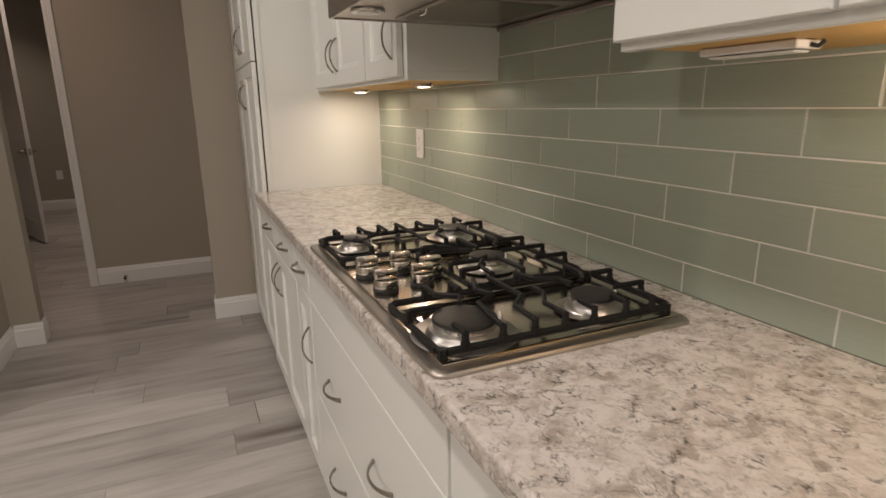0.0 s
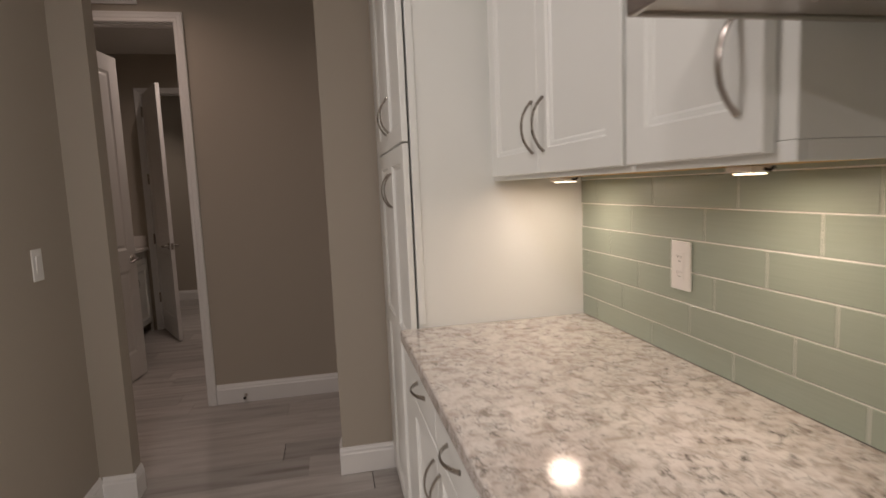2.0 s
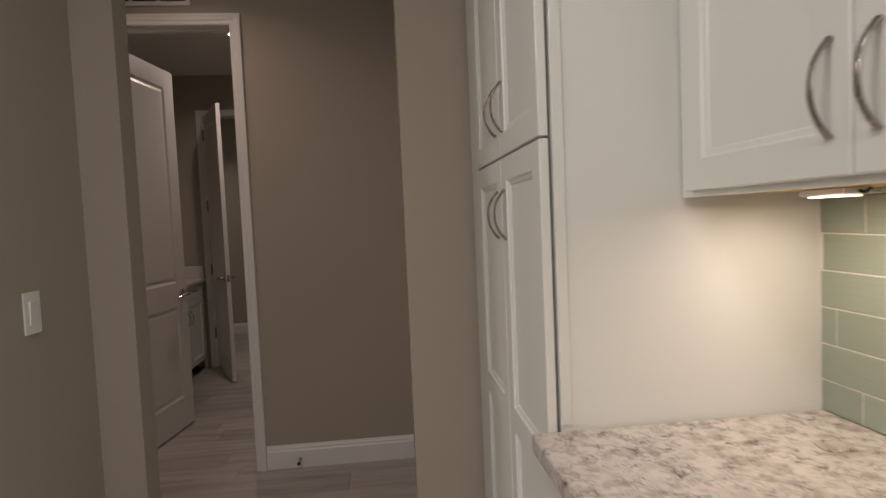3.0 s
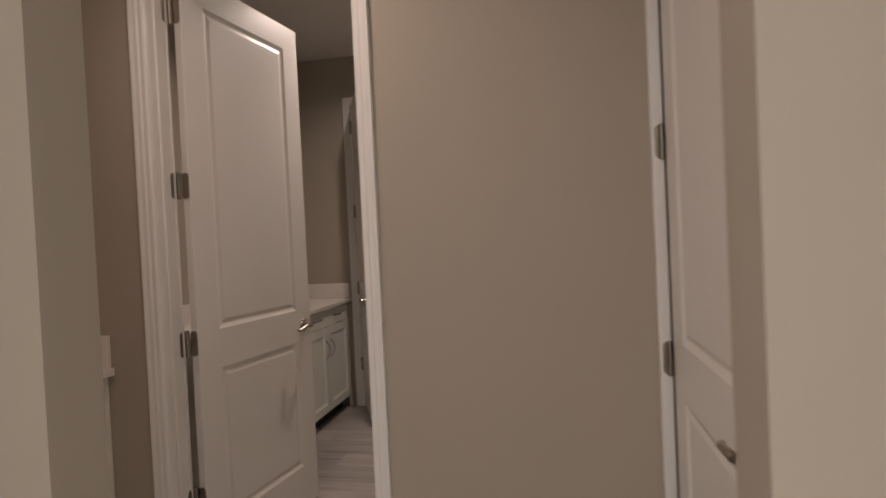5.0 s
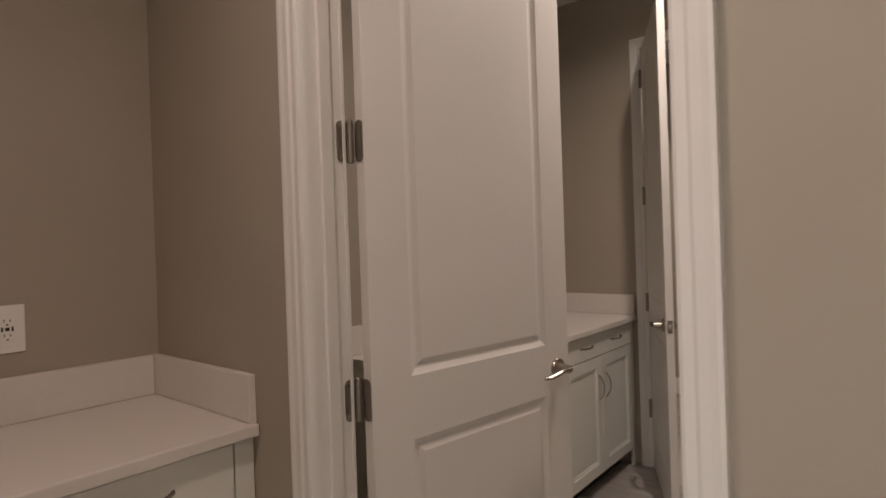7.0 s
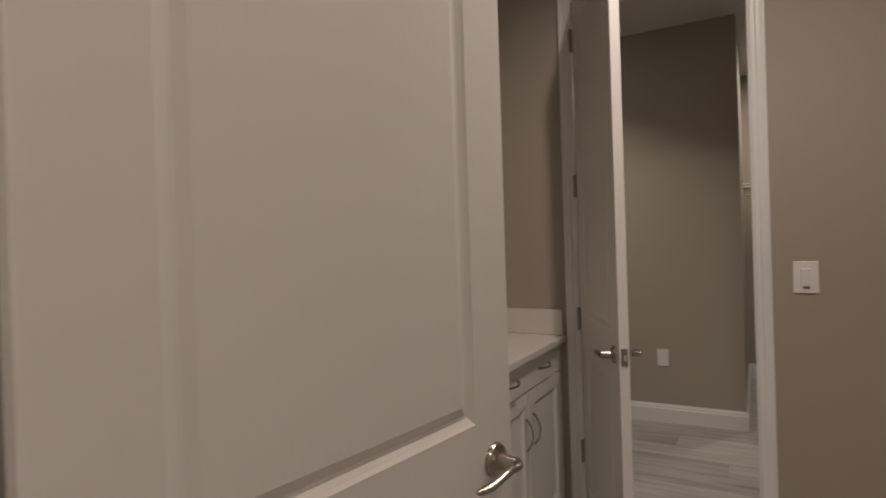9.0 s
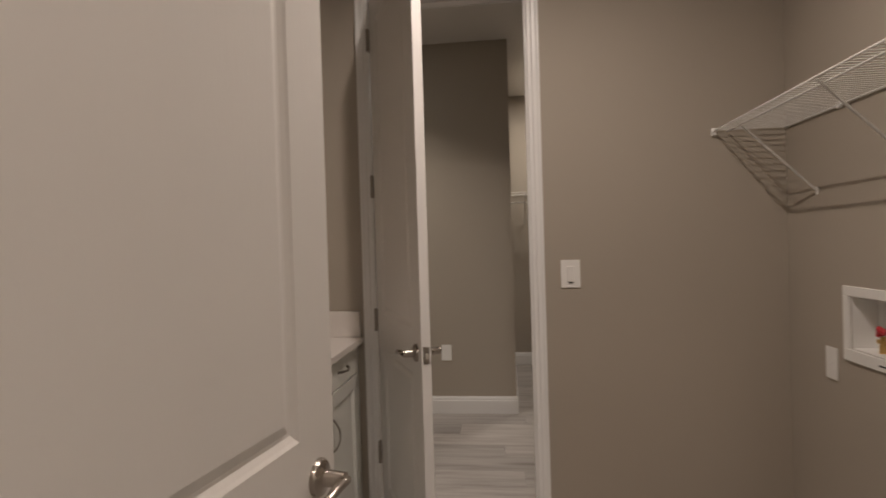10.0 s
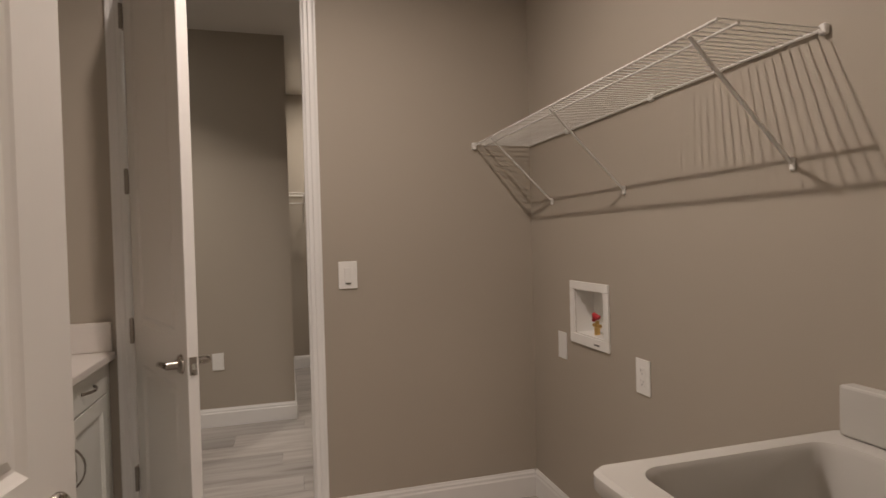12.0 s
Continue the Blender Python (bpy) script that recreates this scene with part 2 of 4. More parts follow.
def tube(bm, pts, r, seg=8, flat=1.0, up=(0, 0, 1), caps=True):
    """A bar along pts; flat squeezes it along up; seg 4 gives a square bar."""
    pts = [Vector(p) for p in pts]
    rings = []
    for i, p in enumerate(pts):
        d = (pts[min(i + 1, len(pts) - 1)] - pts[max(i - 1, 0)]).normalized()
        u = Vector(up)
        if abs(d.dot(u)) > 0.95:
            u = Vector((1, 0, 0)) if abs(d.x) < 0.9 else Vector((0, 1, 0))
        s = d.cross(u).normalized()
        u = s.cross(d).normalized()
        rr = r[i] if isinstance(r, (list, tuple)) else r
        ring = []
        for k in range(seg):
            a = 2 * math.pi * (k + 0.5) / seg
            ring.append(bm.verts.new(p + s * (rr * math.cos(a)) + u * (rr * flat * math.sin(a))))
        rings.append(ring)
    for a, b in zip(rings, rings[1:]):
        for k in range(seg):
            bm.faces.new((a[k], a[(k + 1) % seg], b[(k + 1) % seg], b[k]))
    if caps:
        bm.faces.new(rings[0][::-1])
        bm.faces.new(rings[-1])
    return bm


def lathe(bm, profile, seg=28, centre=(0, 0, 0), axis="z"):
    """profile: (radius, height) pairs from bottom to top, turned round an axis."""
    c = Vector(centre)

    def at(r, h, a):
        p = (r * math.cos(a), r * math.sin(a), h)
        if axis == "x":
            p = (h, p[0], p[1])
        elif axis == "y":
            p = (p[1], h, p[0])
        return bm.verts.new(c + Vector(p))
    rings = [[at(r, h, 2 * math.pi * k / seg) for k in range(seg)] for r, h in profile]
    for a, b in zip(rings, rings[1:]):
        for k in range(seg):
            bm.faces.new((a[k], a[(k + 1) % seg], b[(k + 1) % seg], b[k]))
    bm.faces.new(rings[0][::-1])
    bm.faces.new(rings[-1])
    return bm


def rounded(x0, x1, y0, y1, r, n=6):
    pts = []
    for cx, cy, a0 in ((x1 - r, y1 - r, 0), (x0 + r, y1 - r, 90), (x0 + r, y0 + r, 180), (x1 - r, y0 + r, 270)):
        for k in range(n + 1):
            a = radians(a0 + 90 * k / n)
            pts.append((cx + r * math.cos(a), cy + r * math.sin(a)))
    return pts


def loft(bm, loops, bottom=True, top=True):
    """Closed loops of equally many 3D points, joined one to the next."""
    rings = [[bm.verts.new(p) for p in loop] for loop in loops]
    n = len(rings[0])
    for a, b in zip(rings, rings[1:]):
        for k in range(n):
            bm.faces.new((a[k], a[(k + 1) % n], b[(k + 1) % n], b[k]))
    if bottom:
        bm.faces.new(rings[0][::-1])
    if top:
        bm.faces.new(rings[-1])
    return bm


def leaf(w, h, t, panels, profile, both=False, chamfer=0.002):
    """A framed door or drawer front: x 0..w, z 0..h, front at y 0, back at y t. panels: (x0, x1, z0, z1); profile: (inset, depth) steps."""
    bm = bmesh.new()

    def side(y, s):
        xs = sorted({chamfer, w - chamfer, *[v for p in panels for v in p[:2]]})
        zs = sorted({chamfer, h - chamfer, *[v for p in panels for v in p[2:]]})
        grid = {(x, z): bm.verts.new((x, y, z)) for x in xs for z in zs}

        def face(vs):
            bm.faces.new(vs if s > 0 else vs[::-1])
        for xa, xb in zip(xs, xs[1:]):
            for za, zb in zip(zs, zs[1:]):
                quad = [grid[xa, za], grid[xb, za], grid[xb, zb], grid[xa, zb]]
                if any(p[0] <= xa and xb <= p[1] and p[2] <= za and zb <= p[3] for p in panels):
                    continue
                face(quad)
        for p in panels:
            ring = [grid[p[0], p[2]], grid[p[1], p[2]], grid[p[1], p[3]], grid[p[0], p[3]]]
            prev = ring
            for inset, depth in profile:
                nxt = [bm.verts.new((x, y + s * depth, z)) for x, z in ((p[0] + inset, p[2] + inset), (p[1] - inset, p[2] + inset), (p[1] - inset, p[3] - inset), (p[0] + inset, p[3] - inset))]
                for k in range(4):
                    face([prev[k], prev[(k + 1) % 4], nxt[(k + 1) % 4], nxt[k]])
                prev = nxt
            face(prev)
        border = [grid[x, zs[0]] for x in xs] + [grid[xs[-1], z] for z in zs[1:]] + [grid[x, zs[-1]] for x in xs[-2::-1]] + [grid[xs[0], z] for z in zs[-2:0:-1]]
        return border
    front = side(0, 1)
    c = chamfer
    if both:
        back = side(t, -1)
    else:
        back = [bm.verts.new((v.co.x, t, v.co.z)) for v in front]
        bm.faces.new(back[::-1])
    rims = []
    for y in (c, t - c):
        rims.append([bm.verts.new((0 if v.co.x <= c + 1e-6 else w if v.co.x >= w - c - 1e-6 else v.co.x, y,
                                   0 if v.co.z <= c + 1e-6 else h if v.co.z >= h - c - 1e-6 else v.co.z)) for v in front])
    loops = [front, *rims, back]
    n = len(front)
    for a, b in zip(loops, loops[1:]):
        for k in range(n):
            bm.faces.new((a[(k + 1) % n], a[k], b[k], b[(k + 1) % n]))
    bmesh.ops.remove_doubles(bm, verts=bm.verts, dist=1e-5)
    bmesh.ops.recalc_face_normals(bm, faces=bm.faces)
    return bm


def extrude_profile(pts, path0, path1, out):
    """A moulding: pts (out, up) swept from path0 to path1; out is the horizontal way off the wall."""
    bm = bmesh.new()
    o = Vector(out)
    loops = [[Vector(p) + o * a + Vector((0, 0, b)) for a, b in pts] for p in (path0, path1)]
    loft(bm, loops)
    bmesh.ops.recalc_face_normals(bm, faces=bm.faces)
    return bm


BASE = [(0.0, 0.0), (0.014, 0.0), (0.014, 0.098), (0.010, 0.106), (0.010, 0.116), (0.006, 0.124), (0.004, 0.132), (0.0, 0.132)]


def baseboard(p0, p1, out):
    return tagged(part("baseboard", extrude_profile(BASE, (*p0, 0.002), (*p1, 0.002), out), trim_white), "white painted baseboard with a moulded top", "baseboard", kind="structure")


def bow_pull(parent, centre, length, along, out, thick=0.0049):
    """An arched cabinet pull: ends on the face at centre, bowed outwards."""
    bm = bmesh.new()
    c, a, o = Vector(centre), Vector(along), Vector(out)
    pts, rad = [], []
    for k in range(13):
        u = -1 + 2 * k / 12
        pts.append(c + a * (u * length / 2) + o * (0.002 + 0.028 * (1 - abs(u) ** 2.3)))
        rad.append(thick * (1.0 + 0.35 * abs(u) ** 3))
    tube(bm, pts, rad, seg=8, flat=0.6, up=out)
    return part("handle", bm, nickel, parent, "brushed nickel bow handle", smooth=True)


SHAKER = [(0.004, 0.005), (0.012, 0.006), (0.016, 0.009)]


def front(parent, name, u0, u1, z0, z1, frame_w=0.058, t=0.02, mat=None, plain=False):
    """A cabinet front in the parent's local frame: u along local x, front face at y 0."""
    w, h = u1 - u0, z1 - z0
    panels = [] if plain else [(frame_w, w - frame_w, frame_w, h - frame_w)]
    ob = part(name, leaf(w, h, t, panels, SHAKER), mat or cab_white, parent)
    ob.location = (u0, 0, z0)
    return ob


def wall(name, x0, x1, y0, y1, z0=0.0, z1=CEIL, mat=None):
    return tagged(part(name, boxes((x0, x1, y0, y1, z0, z1)), mat or wall_paint), "greige painted plaster wall", "wall", kind="structure")


# ---- the large structure ----
tagged(part("subfloor", boxes((-4.6, 1.2, -3.8, 12.2, -0.15, -0.012)), dark), "dark bed beneath the floor planks", "floor", kind="structure")
tagged(part("ceiling", boxes((-4.6, 1.2, -3.8, 12.2, CEIL, CEIL + 0.12)), ceiling_paint), "white painted flat ceiling", "ceiling", kind="structure")

# kitchen: tiled wall, added closing walls, wall stubs at the way to the hall
wall("wall_east", SPLASH_X, 1.05, -3.6, 3.93)
# unseen south, west and north walls bound an assumed open room for the lamps
wall("unseen_wall_south", -4.4, 1.05, -3.72, -3.6)
wall("unseen_wall_west", -4.52, -4.4, -3.72, 3.93)
wall("wall_left", -1.12, -1.0, 2.9, 3.935)
wall("wall_stub_left", -1.0, -0.86, 3.83, 3.935)
wall("unseen_wall_north", -4.4, -1.12, 3.815, 3.935)
wall("wall_stub_right", 0.082, SPLASH_X, 3.805, 3.925)
# hall
wall("wall_hall_west", LAU_X0 - 0.12, LAU_X0, 3.935, LAU_Y1 + 0.12)
DOOR_X0, DOOR_X1, DOOR_H = -1.566, -0.763, 2.45
wall("wall_hall_a", LAU_X0, DOOR_X0 - 0.02, HALL_Y, LAU_Y0)
wall("wall_hall_b", DOOR_X1 + 0.02, 0.33, HALL_Y, LAU_Y0)
wall("wall_hall_head", DOOR_X0 - 0.02, DOOR_X1 + 0.02, HALL_Y, LAU_Y0, DOOR_H + 0.02)
SIDE_X = 0.205
wall("wall_side_a", SIDE_X, 0.33, 3.925, 4.13)
wall("wall_side_head", SIDE_X, 0.33, 4.13, HALL_Y, DOOR_H + 0.02)
wall("wall_closet_back", 0.36, 0.42, 3.925, 5.0)
# laundry
BOX_Y, BOX_Z = 6.922, 0.986
tagged(part("wall_laundry_east", boxes((LAU_X1, 0.241, LAU_Y0, BOX_Y - 0.115, 0, CEIL), (LAU_X1, 0.241, BOX_Y + 0.115, LAU_Y1 + 0.12, 0, CEIL),
                                       (LAU_X1, 0.241, BOX_Y - 0.115, BOX_Y + 0.115, 0, BOX_Z - 0.091), (LAU_X1, 0.241, BOX_Y - 0.115, BOX_Y + 0.115, BOX_Z + 0.098, CEIL)), wall_paint),
       "greige painted plaster wall", "wall", kind="structure")
FAR_X0, FAR_X1 = -1.703, -0.970
wall("wall_laundry_north_a", LAU_X0, FAR_X0 - 0.02, LAU_Y1, LAU_Y1 + 0.12)
wall("wall_laundry_north_b", FAR_X1 + 0.02, LAU_X1, LAU_Y1, LAU_Y1 + 0.12)
wall("wall_laundry_north_head", FAR_X0 - 0.02, FAR_X1 + 0.02, LAU_Y1, LAU_Y1 + 0.12, DOOR_H + 0.02)
# vestibule and closet beyond
wall("wall_vestibule_north", -4.0, -1.045, 9.17, 9.29)
wall("wall_vestibule_west", -4.12, -4.0, LAU_Y1, 9.29)
wall("wall_vestibule_south", -4.0, LAU_X0 - 0.12, LAU_Y1, LAU_Y1 + 0.12)
wall("wall_closet_west", -1.165, -1.045, 9.29, 10.96)
wall("wall_closet_north", -1.165, 1.05, 10.86, 10.98)
wall("wall_vestibule_east", 0.93, 1.05, LAU_Y1, 10.98)
wall("wall_vestibule_south_b", 0.241, 1.05, LAU_Y1, LAU_Y1 + 0.12)

for p0, p1, out in (
    ((-1.0, 2.9), (-1.0, 3.83), (1, 0, 0)), ((-0.986, 3.83), (-0.846, 3.83), (0, -1, 0)), ((-0.86, 3.83), (-0.86, 3.935), (1, 0, 0)),
    ((0.068, 3.805), (0.345, 3.805), (0, -1, 0)), ((0.082, 3.805), (0.082, 3.925), (-1, 0, 0)), ((0.082, 3.925), (SIDE_X, 3.925), (0, 1, 0)),
    ((SIDE_X, 3.939), (SIDE_X, 4.07), (-1, 0, 0)),
    ((-0.708, HALL_Y), (0.168, HALL_Y), (0, -1, 0)), ((-1.78, HALL_Y), (-1.626, HALL_Y), (0, -1, 0)),
    ((-0.915, LAU_Y1), (LAU_X1 - 0.014, LAU_Y1), (0, -1, 0)), ((LAU_X1, LAU_Y0), (LAU_X1, LAU_Y1), (-1, 0, 0)),
    ((-0.69, LAU_Y0), (LAU_X1 - 0.014, LAU_Y0), (0, 1, 0)),
    ((-4.0, 9.17), (-1.031, 9.17), (0, -1, 0)), ((-1.045, 9.17), (-1.045, 10.86), (1, 0, 0)), ((-1.031, 10.86), (0.93, 10.86), (0, -1, 0)),
):
    baseboard(p0, p1, out)

# ---- door casings and jambs ----
CASE = [(0.0, 0.0), (0.0, 0.008), (0.006, 0.012), (0.020, 0.012), (0.026, 0.016), (0.040, 0.017), (0.050, 0.020), (0.057, 0.020), (0.057, 0.0)]


def casing(name, x0, x1, y, side, h):
    """Mitred casing round an opening in a wall along x; side -1 faces -y."""
    bm = bmesh.new()
    loops = []
    for cx, cz, sx, sz in ((x0, 0.0, -1, 0), (x0, h, -1, 1), (x1, h, 1, 1), (x1, 0.0, 1, 0)):
        loops.append([(cx + sx * (a - 0.004), y + side * d, cz + sz * (a - 0.004)) for a, d in CASE])
    loft(bm, loops)
    bmesh.ops.recalc_face_normals(bm, faces=bm.faces)
    return tagged(part(name, bm, trim_white), "white moulded door casing", "door casing", kind="structure")


def jamb(name, x0, x1, y0, y1, h, stop_y):
    bm = boxes((x0 - 0.02, x0, y0, y1, 0, h), (x1, x1 + 0.02, y0, y1, 0, h), (x0 - 0.02, x1 + 0.02, y0, y1, h, h + 0.02))
    for s in ((x0, x0 + 0.011, stop_y, stop_y + 0.035, 0, h), (x1 - 0.011, x1, stop_y, stop_y + 0.035, 0, h), (x0 + 0.011, x1 - 0.011, stop_y, stop_y + 0.035, h - 0.011, h)):
        box(bm, *s, bevel=0.002)
    return tagged(part(name, bm, trim_white), "white painted door jamb with a stop", "door jamb", kind="structure")


jamb("jamb_1", DOOR_X0, DOOR_X1, HALL_Y, LAU_Y0, DOOR_H, 5.015)
casing("casing_1", DOOR_X0, DOOR_X1, HALL_Y, -1, DOOR_H)
casing("casing_2", DOOR_X0, DOOR_X1, LAU_Y0, 1, DOOR_H)
jamb("jamb_2", FAR_X0, FAR_X1, LAU_Y1, LAU_Y1 + 0.12, DOOR_H, LAU_Y1 + 0.045)
casing("casing_3", FAR_X0, FAR_X1, LAU_Y1, -1, DOOR_H)
casing("casing_4", FAR_X0, FAR_X1, LAU_Y1 + 0.12, 1, DOOR_H)
tagged(part("casing_5", boxes((0.169, SIDE_X, 4.938, HALL_Y - 0.001, 0, DOOR_H + 0.057), (SIDE_X - 0.018, SIDE_X - 0.001, 4.072, 4.13, 0, DOOR_H + 0.057),
                              (SIDE_X - 0.017, SIDE_X - 0.001, 4.13, 4.938, DOOR_H, DOOR_H + 0.057), bevel=0.003), trim_white), "white door casing in the hall recess", "door casing", kind="structure")

# ---- doors ----
MOULD = [(0.006, 0.003), (0.016, 0.007), (0.022, 0.0075), (0.038, 0.003)]


def hinge(parent, x, y, z):
    """Butt hinge: a barrel at the axis, a leaf on the door's edge and one on the jamb."""
    bm = bmesh.new()
    lathe(bm, [(0.006, -0.053), (0.0086, -0.050), (0.0086, 0.050), (0.006, 0.053)], 10, (x, y, z))
    h = part("hinge", bm, hinge_metal, parent, "satin nickel butt hinge", smooth=True)
    return h


def lever(parent, x, y, z, out, to_hinge=-1):
    """A lever handle: round rose, neck and a curved lever."""
    bm = bmesh.new()
    s = out
    prof = [(0.032, 0.0), (0.032, 0.004), (0.029, 0.009), (0.019, 0.012), (0.0145, 0.016), (0.0125, 0.05)]
    lathe(bm, [(r, h * s) for r, h in prof] if s > 0 else [(r, -h) for r, h in prof], 22, (x, y, z), "y")
    pts = []
    for k in range(11):
        u = k / 10
        pts.append((x + to_hinge * 0.112 * u, y + s * (0.050 + 0.008 * math.sin(u * math.pi) - 0.012 * u * u), z + 0.006 * math.sin(u * 5.0) - 0.006 * u))
    tube(bm, pts, [0.0105, 0.011, 0.0105, 0.0095, 0.009, 0.0085, 0.0085, 0.0088, 0.009, 0.0085, 0.006], 10, 0.8)
    bmesh.ops.recalc_face_normals(bm, faces=bm.faces)
    return part("door_handle", bm, nickel, parent, "polished nickel lever handle on a round rose", smooth=True)


HINGE_Z = (0.345, 0.965, 1.585, 2.265)


def panel_door(name, m, w, y0, label, zs=HINGE_Z):
    """Two-panel door, hinge axis at local origin, thickness from y0 to y0 + 0.035."""
    d = thing(name, m, label, "door")
    h = 2.425
    st = 0.12
    ob = part("door_leaf", leaf(w - 0.010, h, 0.035, [(st, w - 0.010 - st, 0.205, 0.832), (st, w - 0.010 - st, 0.992, h - 0.12)], MOULD, both=True), door_white, d)
    ob.location = (0.010, y0, 0.012)
    lever(d, w - 0.063, y0, 0.925, -1)
    lever(d, w - 0.063, y0 + 0.035, 0.925, 1)
    part("latch_plate", boxes((w, w + 0.0015, y0 + 0.006, y0 + 0.029, 0.895, 0.955), bevel=0.0006), nickel, d, "satin nickel latch plate")
    part("latch_bolt", boxes((w + 0.0015, w + 0.011, y0 + 0.011, y0 + 0.024, 0.915, 0.935), bevel=0.002), chrome, d)
    for z in zs:
        hinge(d, 0, 0, z)
        ya, yb = (y0 + 0.003, y0 + 0.035) if y0 < 0 else (y0, y0 + 0.032)
        part("hinge_leaf", rounded_plate(0.0078, 0.0019, ya, yb, z - 0.05, z + 0.05, "x"), hinge_metal, d, "satin nickel hinge leaf")
    return d


def rounded_plate(x, t, y0, y1, z0, z1, face):
    """A thin plate with rounded corners: on a face across x, or across y."""
    bm = bmesh.new()
    loops = []
    for d in (x, x + t):
        loops.append([(d, a, b) if face == "x" else (a, d, b) for a, b in rounded(y0, y1, z0, z1, 0.014, 4)])
    loft(bm, loops)
    bmesh.ops.recalc_face_normals(bm, faces=bm.faces)
    return bm


def jamb_leaves(x, y0, y1, face, name, zs=HINGE_Z):
    for z in zs:
        ob = part(name, rounded_plate(x, 0.0018 if face == "x" else -0.0018, y0, y1, z - 0.05, z + 0.05, face), hinge_metal)
        tagged(ob, "satin nickel hinge leaf let into the white jamb", "hinge", group="hinge leaves")
        for k, (a, dz) in enumerate(((0.3, -0.036), (0.7, -0.012), (0.7, 0.012), (0.3, 0.036))):
            sb = bmesh.new()
            c = y0 + (y1 - y0) * a
            if face == "x":
                lathe(sb, [(0.0035, 0.0), (0.0030, 0.0006)], 8, (x + 0.0018, c, z + dz), "x")
            else:
                lathe(sb, [(0.0035, 0.0), (0.0030, -0.0006)], 8, (c, x - 0.0018, z + dz), "y")
            part("screw", sb, nickel, ob)


panel_door("door_1", pose(DOOR_X0 + 0.009, 5.103, 0, 0, 0, 81.6), 0.792, -0.043, "white two-panel interior door standing open into the laundry")
jamb_leaves(DOOR_X0, 5.068, 5.104, "x", "hinge_leaf_plate")
panel_door("door_2", pose(FAR_X0 + 0.002, LAU_Y1 - 0.008, 0, 0, 0, -64.7), 0.718, 0.008, "white two-panel door standing ajar at the end of the laundry")
jamb_leaves(FAR_X0, 7.467, 7.504, "x", "hinge_leaf_plate")
panel_door("door_3", pose(SIDE_X - 0.008, 4.934, 0, 0, 0, -90), 0.80, 0.010, "white two-panel closed door in the hall recess", (0.305, 0.938, 1.592, 2.265))
jamb_leaves(4.938, 0.178, 0.202, "y", "hinge_leaf_plate", (0.305, 0.938, 1.592, 2.265))
tagged(part("strike_plate", boxes((FAR_X1 - 0.0018, FAR_X1 - 0.0002, LAU_Y1 + 0.006, LAU_Y1 + 0.036, 0.893, 0.957), bevel=0.0005), nickel), "satin nickel strike plate let into the white jamb", "strike plate")

# ---- kitchen base cabinets, along the tiled wall ----
FRONT_X = 0.315
TOP_Z = 0.92


def base_cabinet(y_hi, y_lo, fronts, label):
    """fronts: (kind, u0, u1, z0, z1, handles); u is measured from y_hi towards the camera."""
    w = y_hi - y_lo
    c = thing("base_cabinet", pose(FRONT_X, y_hi, 0, 0, 0, -90), label, "cabinet", "kitchen base cabinets")
    part("body", boxes((0.001, w - 0.001, 0.022, 0.60, 0.05, 0.879)), cab_white, c)
    part("toe_kick", boxes((0.001, w - 0.001, 0.08, 0.10, 0.0, 0.05)), cab_white, c)
    for kind, u0, u1, z0, z1, pulls in fronts:
        f = front(c, kind, u0 + 0.0015, u1 - 0.0015, z0 + 0.0015, z1 - 0.0015, plain=(z1 - z0) < 0.2 or kind == "drawer")
        for hu, hz, vert in pulls:
            bow_pull(f, (hu - u0, 0, hz - z0), 0.128, (0, 0, 1) if vert else (1, 0, 0), (0, -1, 0))
    return c


DZ0, DZ1 = 0.715, 0.868
base_cabinet(2.915, 2.075, [("drawer", 0.01, 0.425, DZ0, DZ1, [(0.215, 0.79, 0)]), ("drawer", 0.425, 0.836, DZ0, DZ1, [(0.635, 0.79, 0)]),
                            ("door", 0.01, 0.425, 0.06, DZ0, [(0.385, 0.60, 1)]), ("door", 0.425, 0.836, 0.06, DZ0, [(0.465, 0.60, 1)])],
             "white kitchen base cabinet with two drawers over two doors")
base_cabinet(2.072, 1.842, [("drawer", 0.004, 0.226, DZ0, DZ1, [(0.115, 0.79, 0)]), ("door", 0.004, 0.226, 0.06, DZ0, [(0.195, 0.545, 1)])],
             "narrow white kitchen base cabinet with one drawer and door")
base_cabinet(1.839, 0.805, [("panel", 0.004, 1.03, DZ0, DZ1, []), ("drawer", 0.004, 1.03, 0.40, DZ0, [(0.28, 0.535, 0), (0.70, 0.535, 0)]),
                            ("drawer", 0.004, 1.03, 0.06, 0.40, [(0.28, 0.24, 0), (0.70, 0.24, 0)])], "wide white drawer cabinet beneath the gas hob")
base_cabinet(0.802, 0.35, [("drawer", 0.004, 0.448, DZ0, DZ1, [(0.226, 0.79, 0)]), ("drawer", 0.004, 0.448, 0.40, DZ0, [(0.226, 0.535, 0)]),
                           ("drawer", 0.004, 0.448, 0.06, 0.40, [(0.226, 0.24, 0)])], "white kitchen base cabinet with three drawers")
base_cabinet(0.347, -0.55, [("door", 0.004, 0.448, 0.06, DZ1, []), ("door", 0.448, 0.893, 0.06, DZ1, [])], "white kitchen base cabinet with two doors")

# worktop with a softened edge
bm = bmesh.new()
box(bm, 0.288, SPLASH_X - 0.001, -0.58, 2.912, 0.880, TOP_Z, bevel=0.006, seg=3)
tagged(part("worktop", bm, quartz), "polished speckled beige and grey quartz worktop", "worktop")

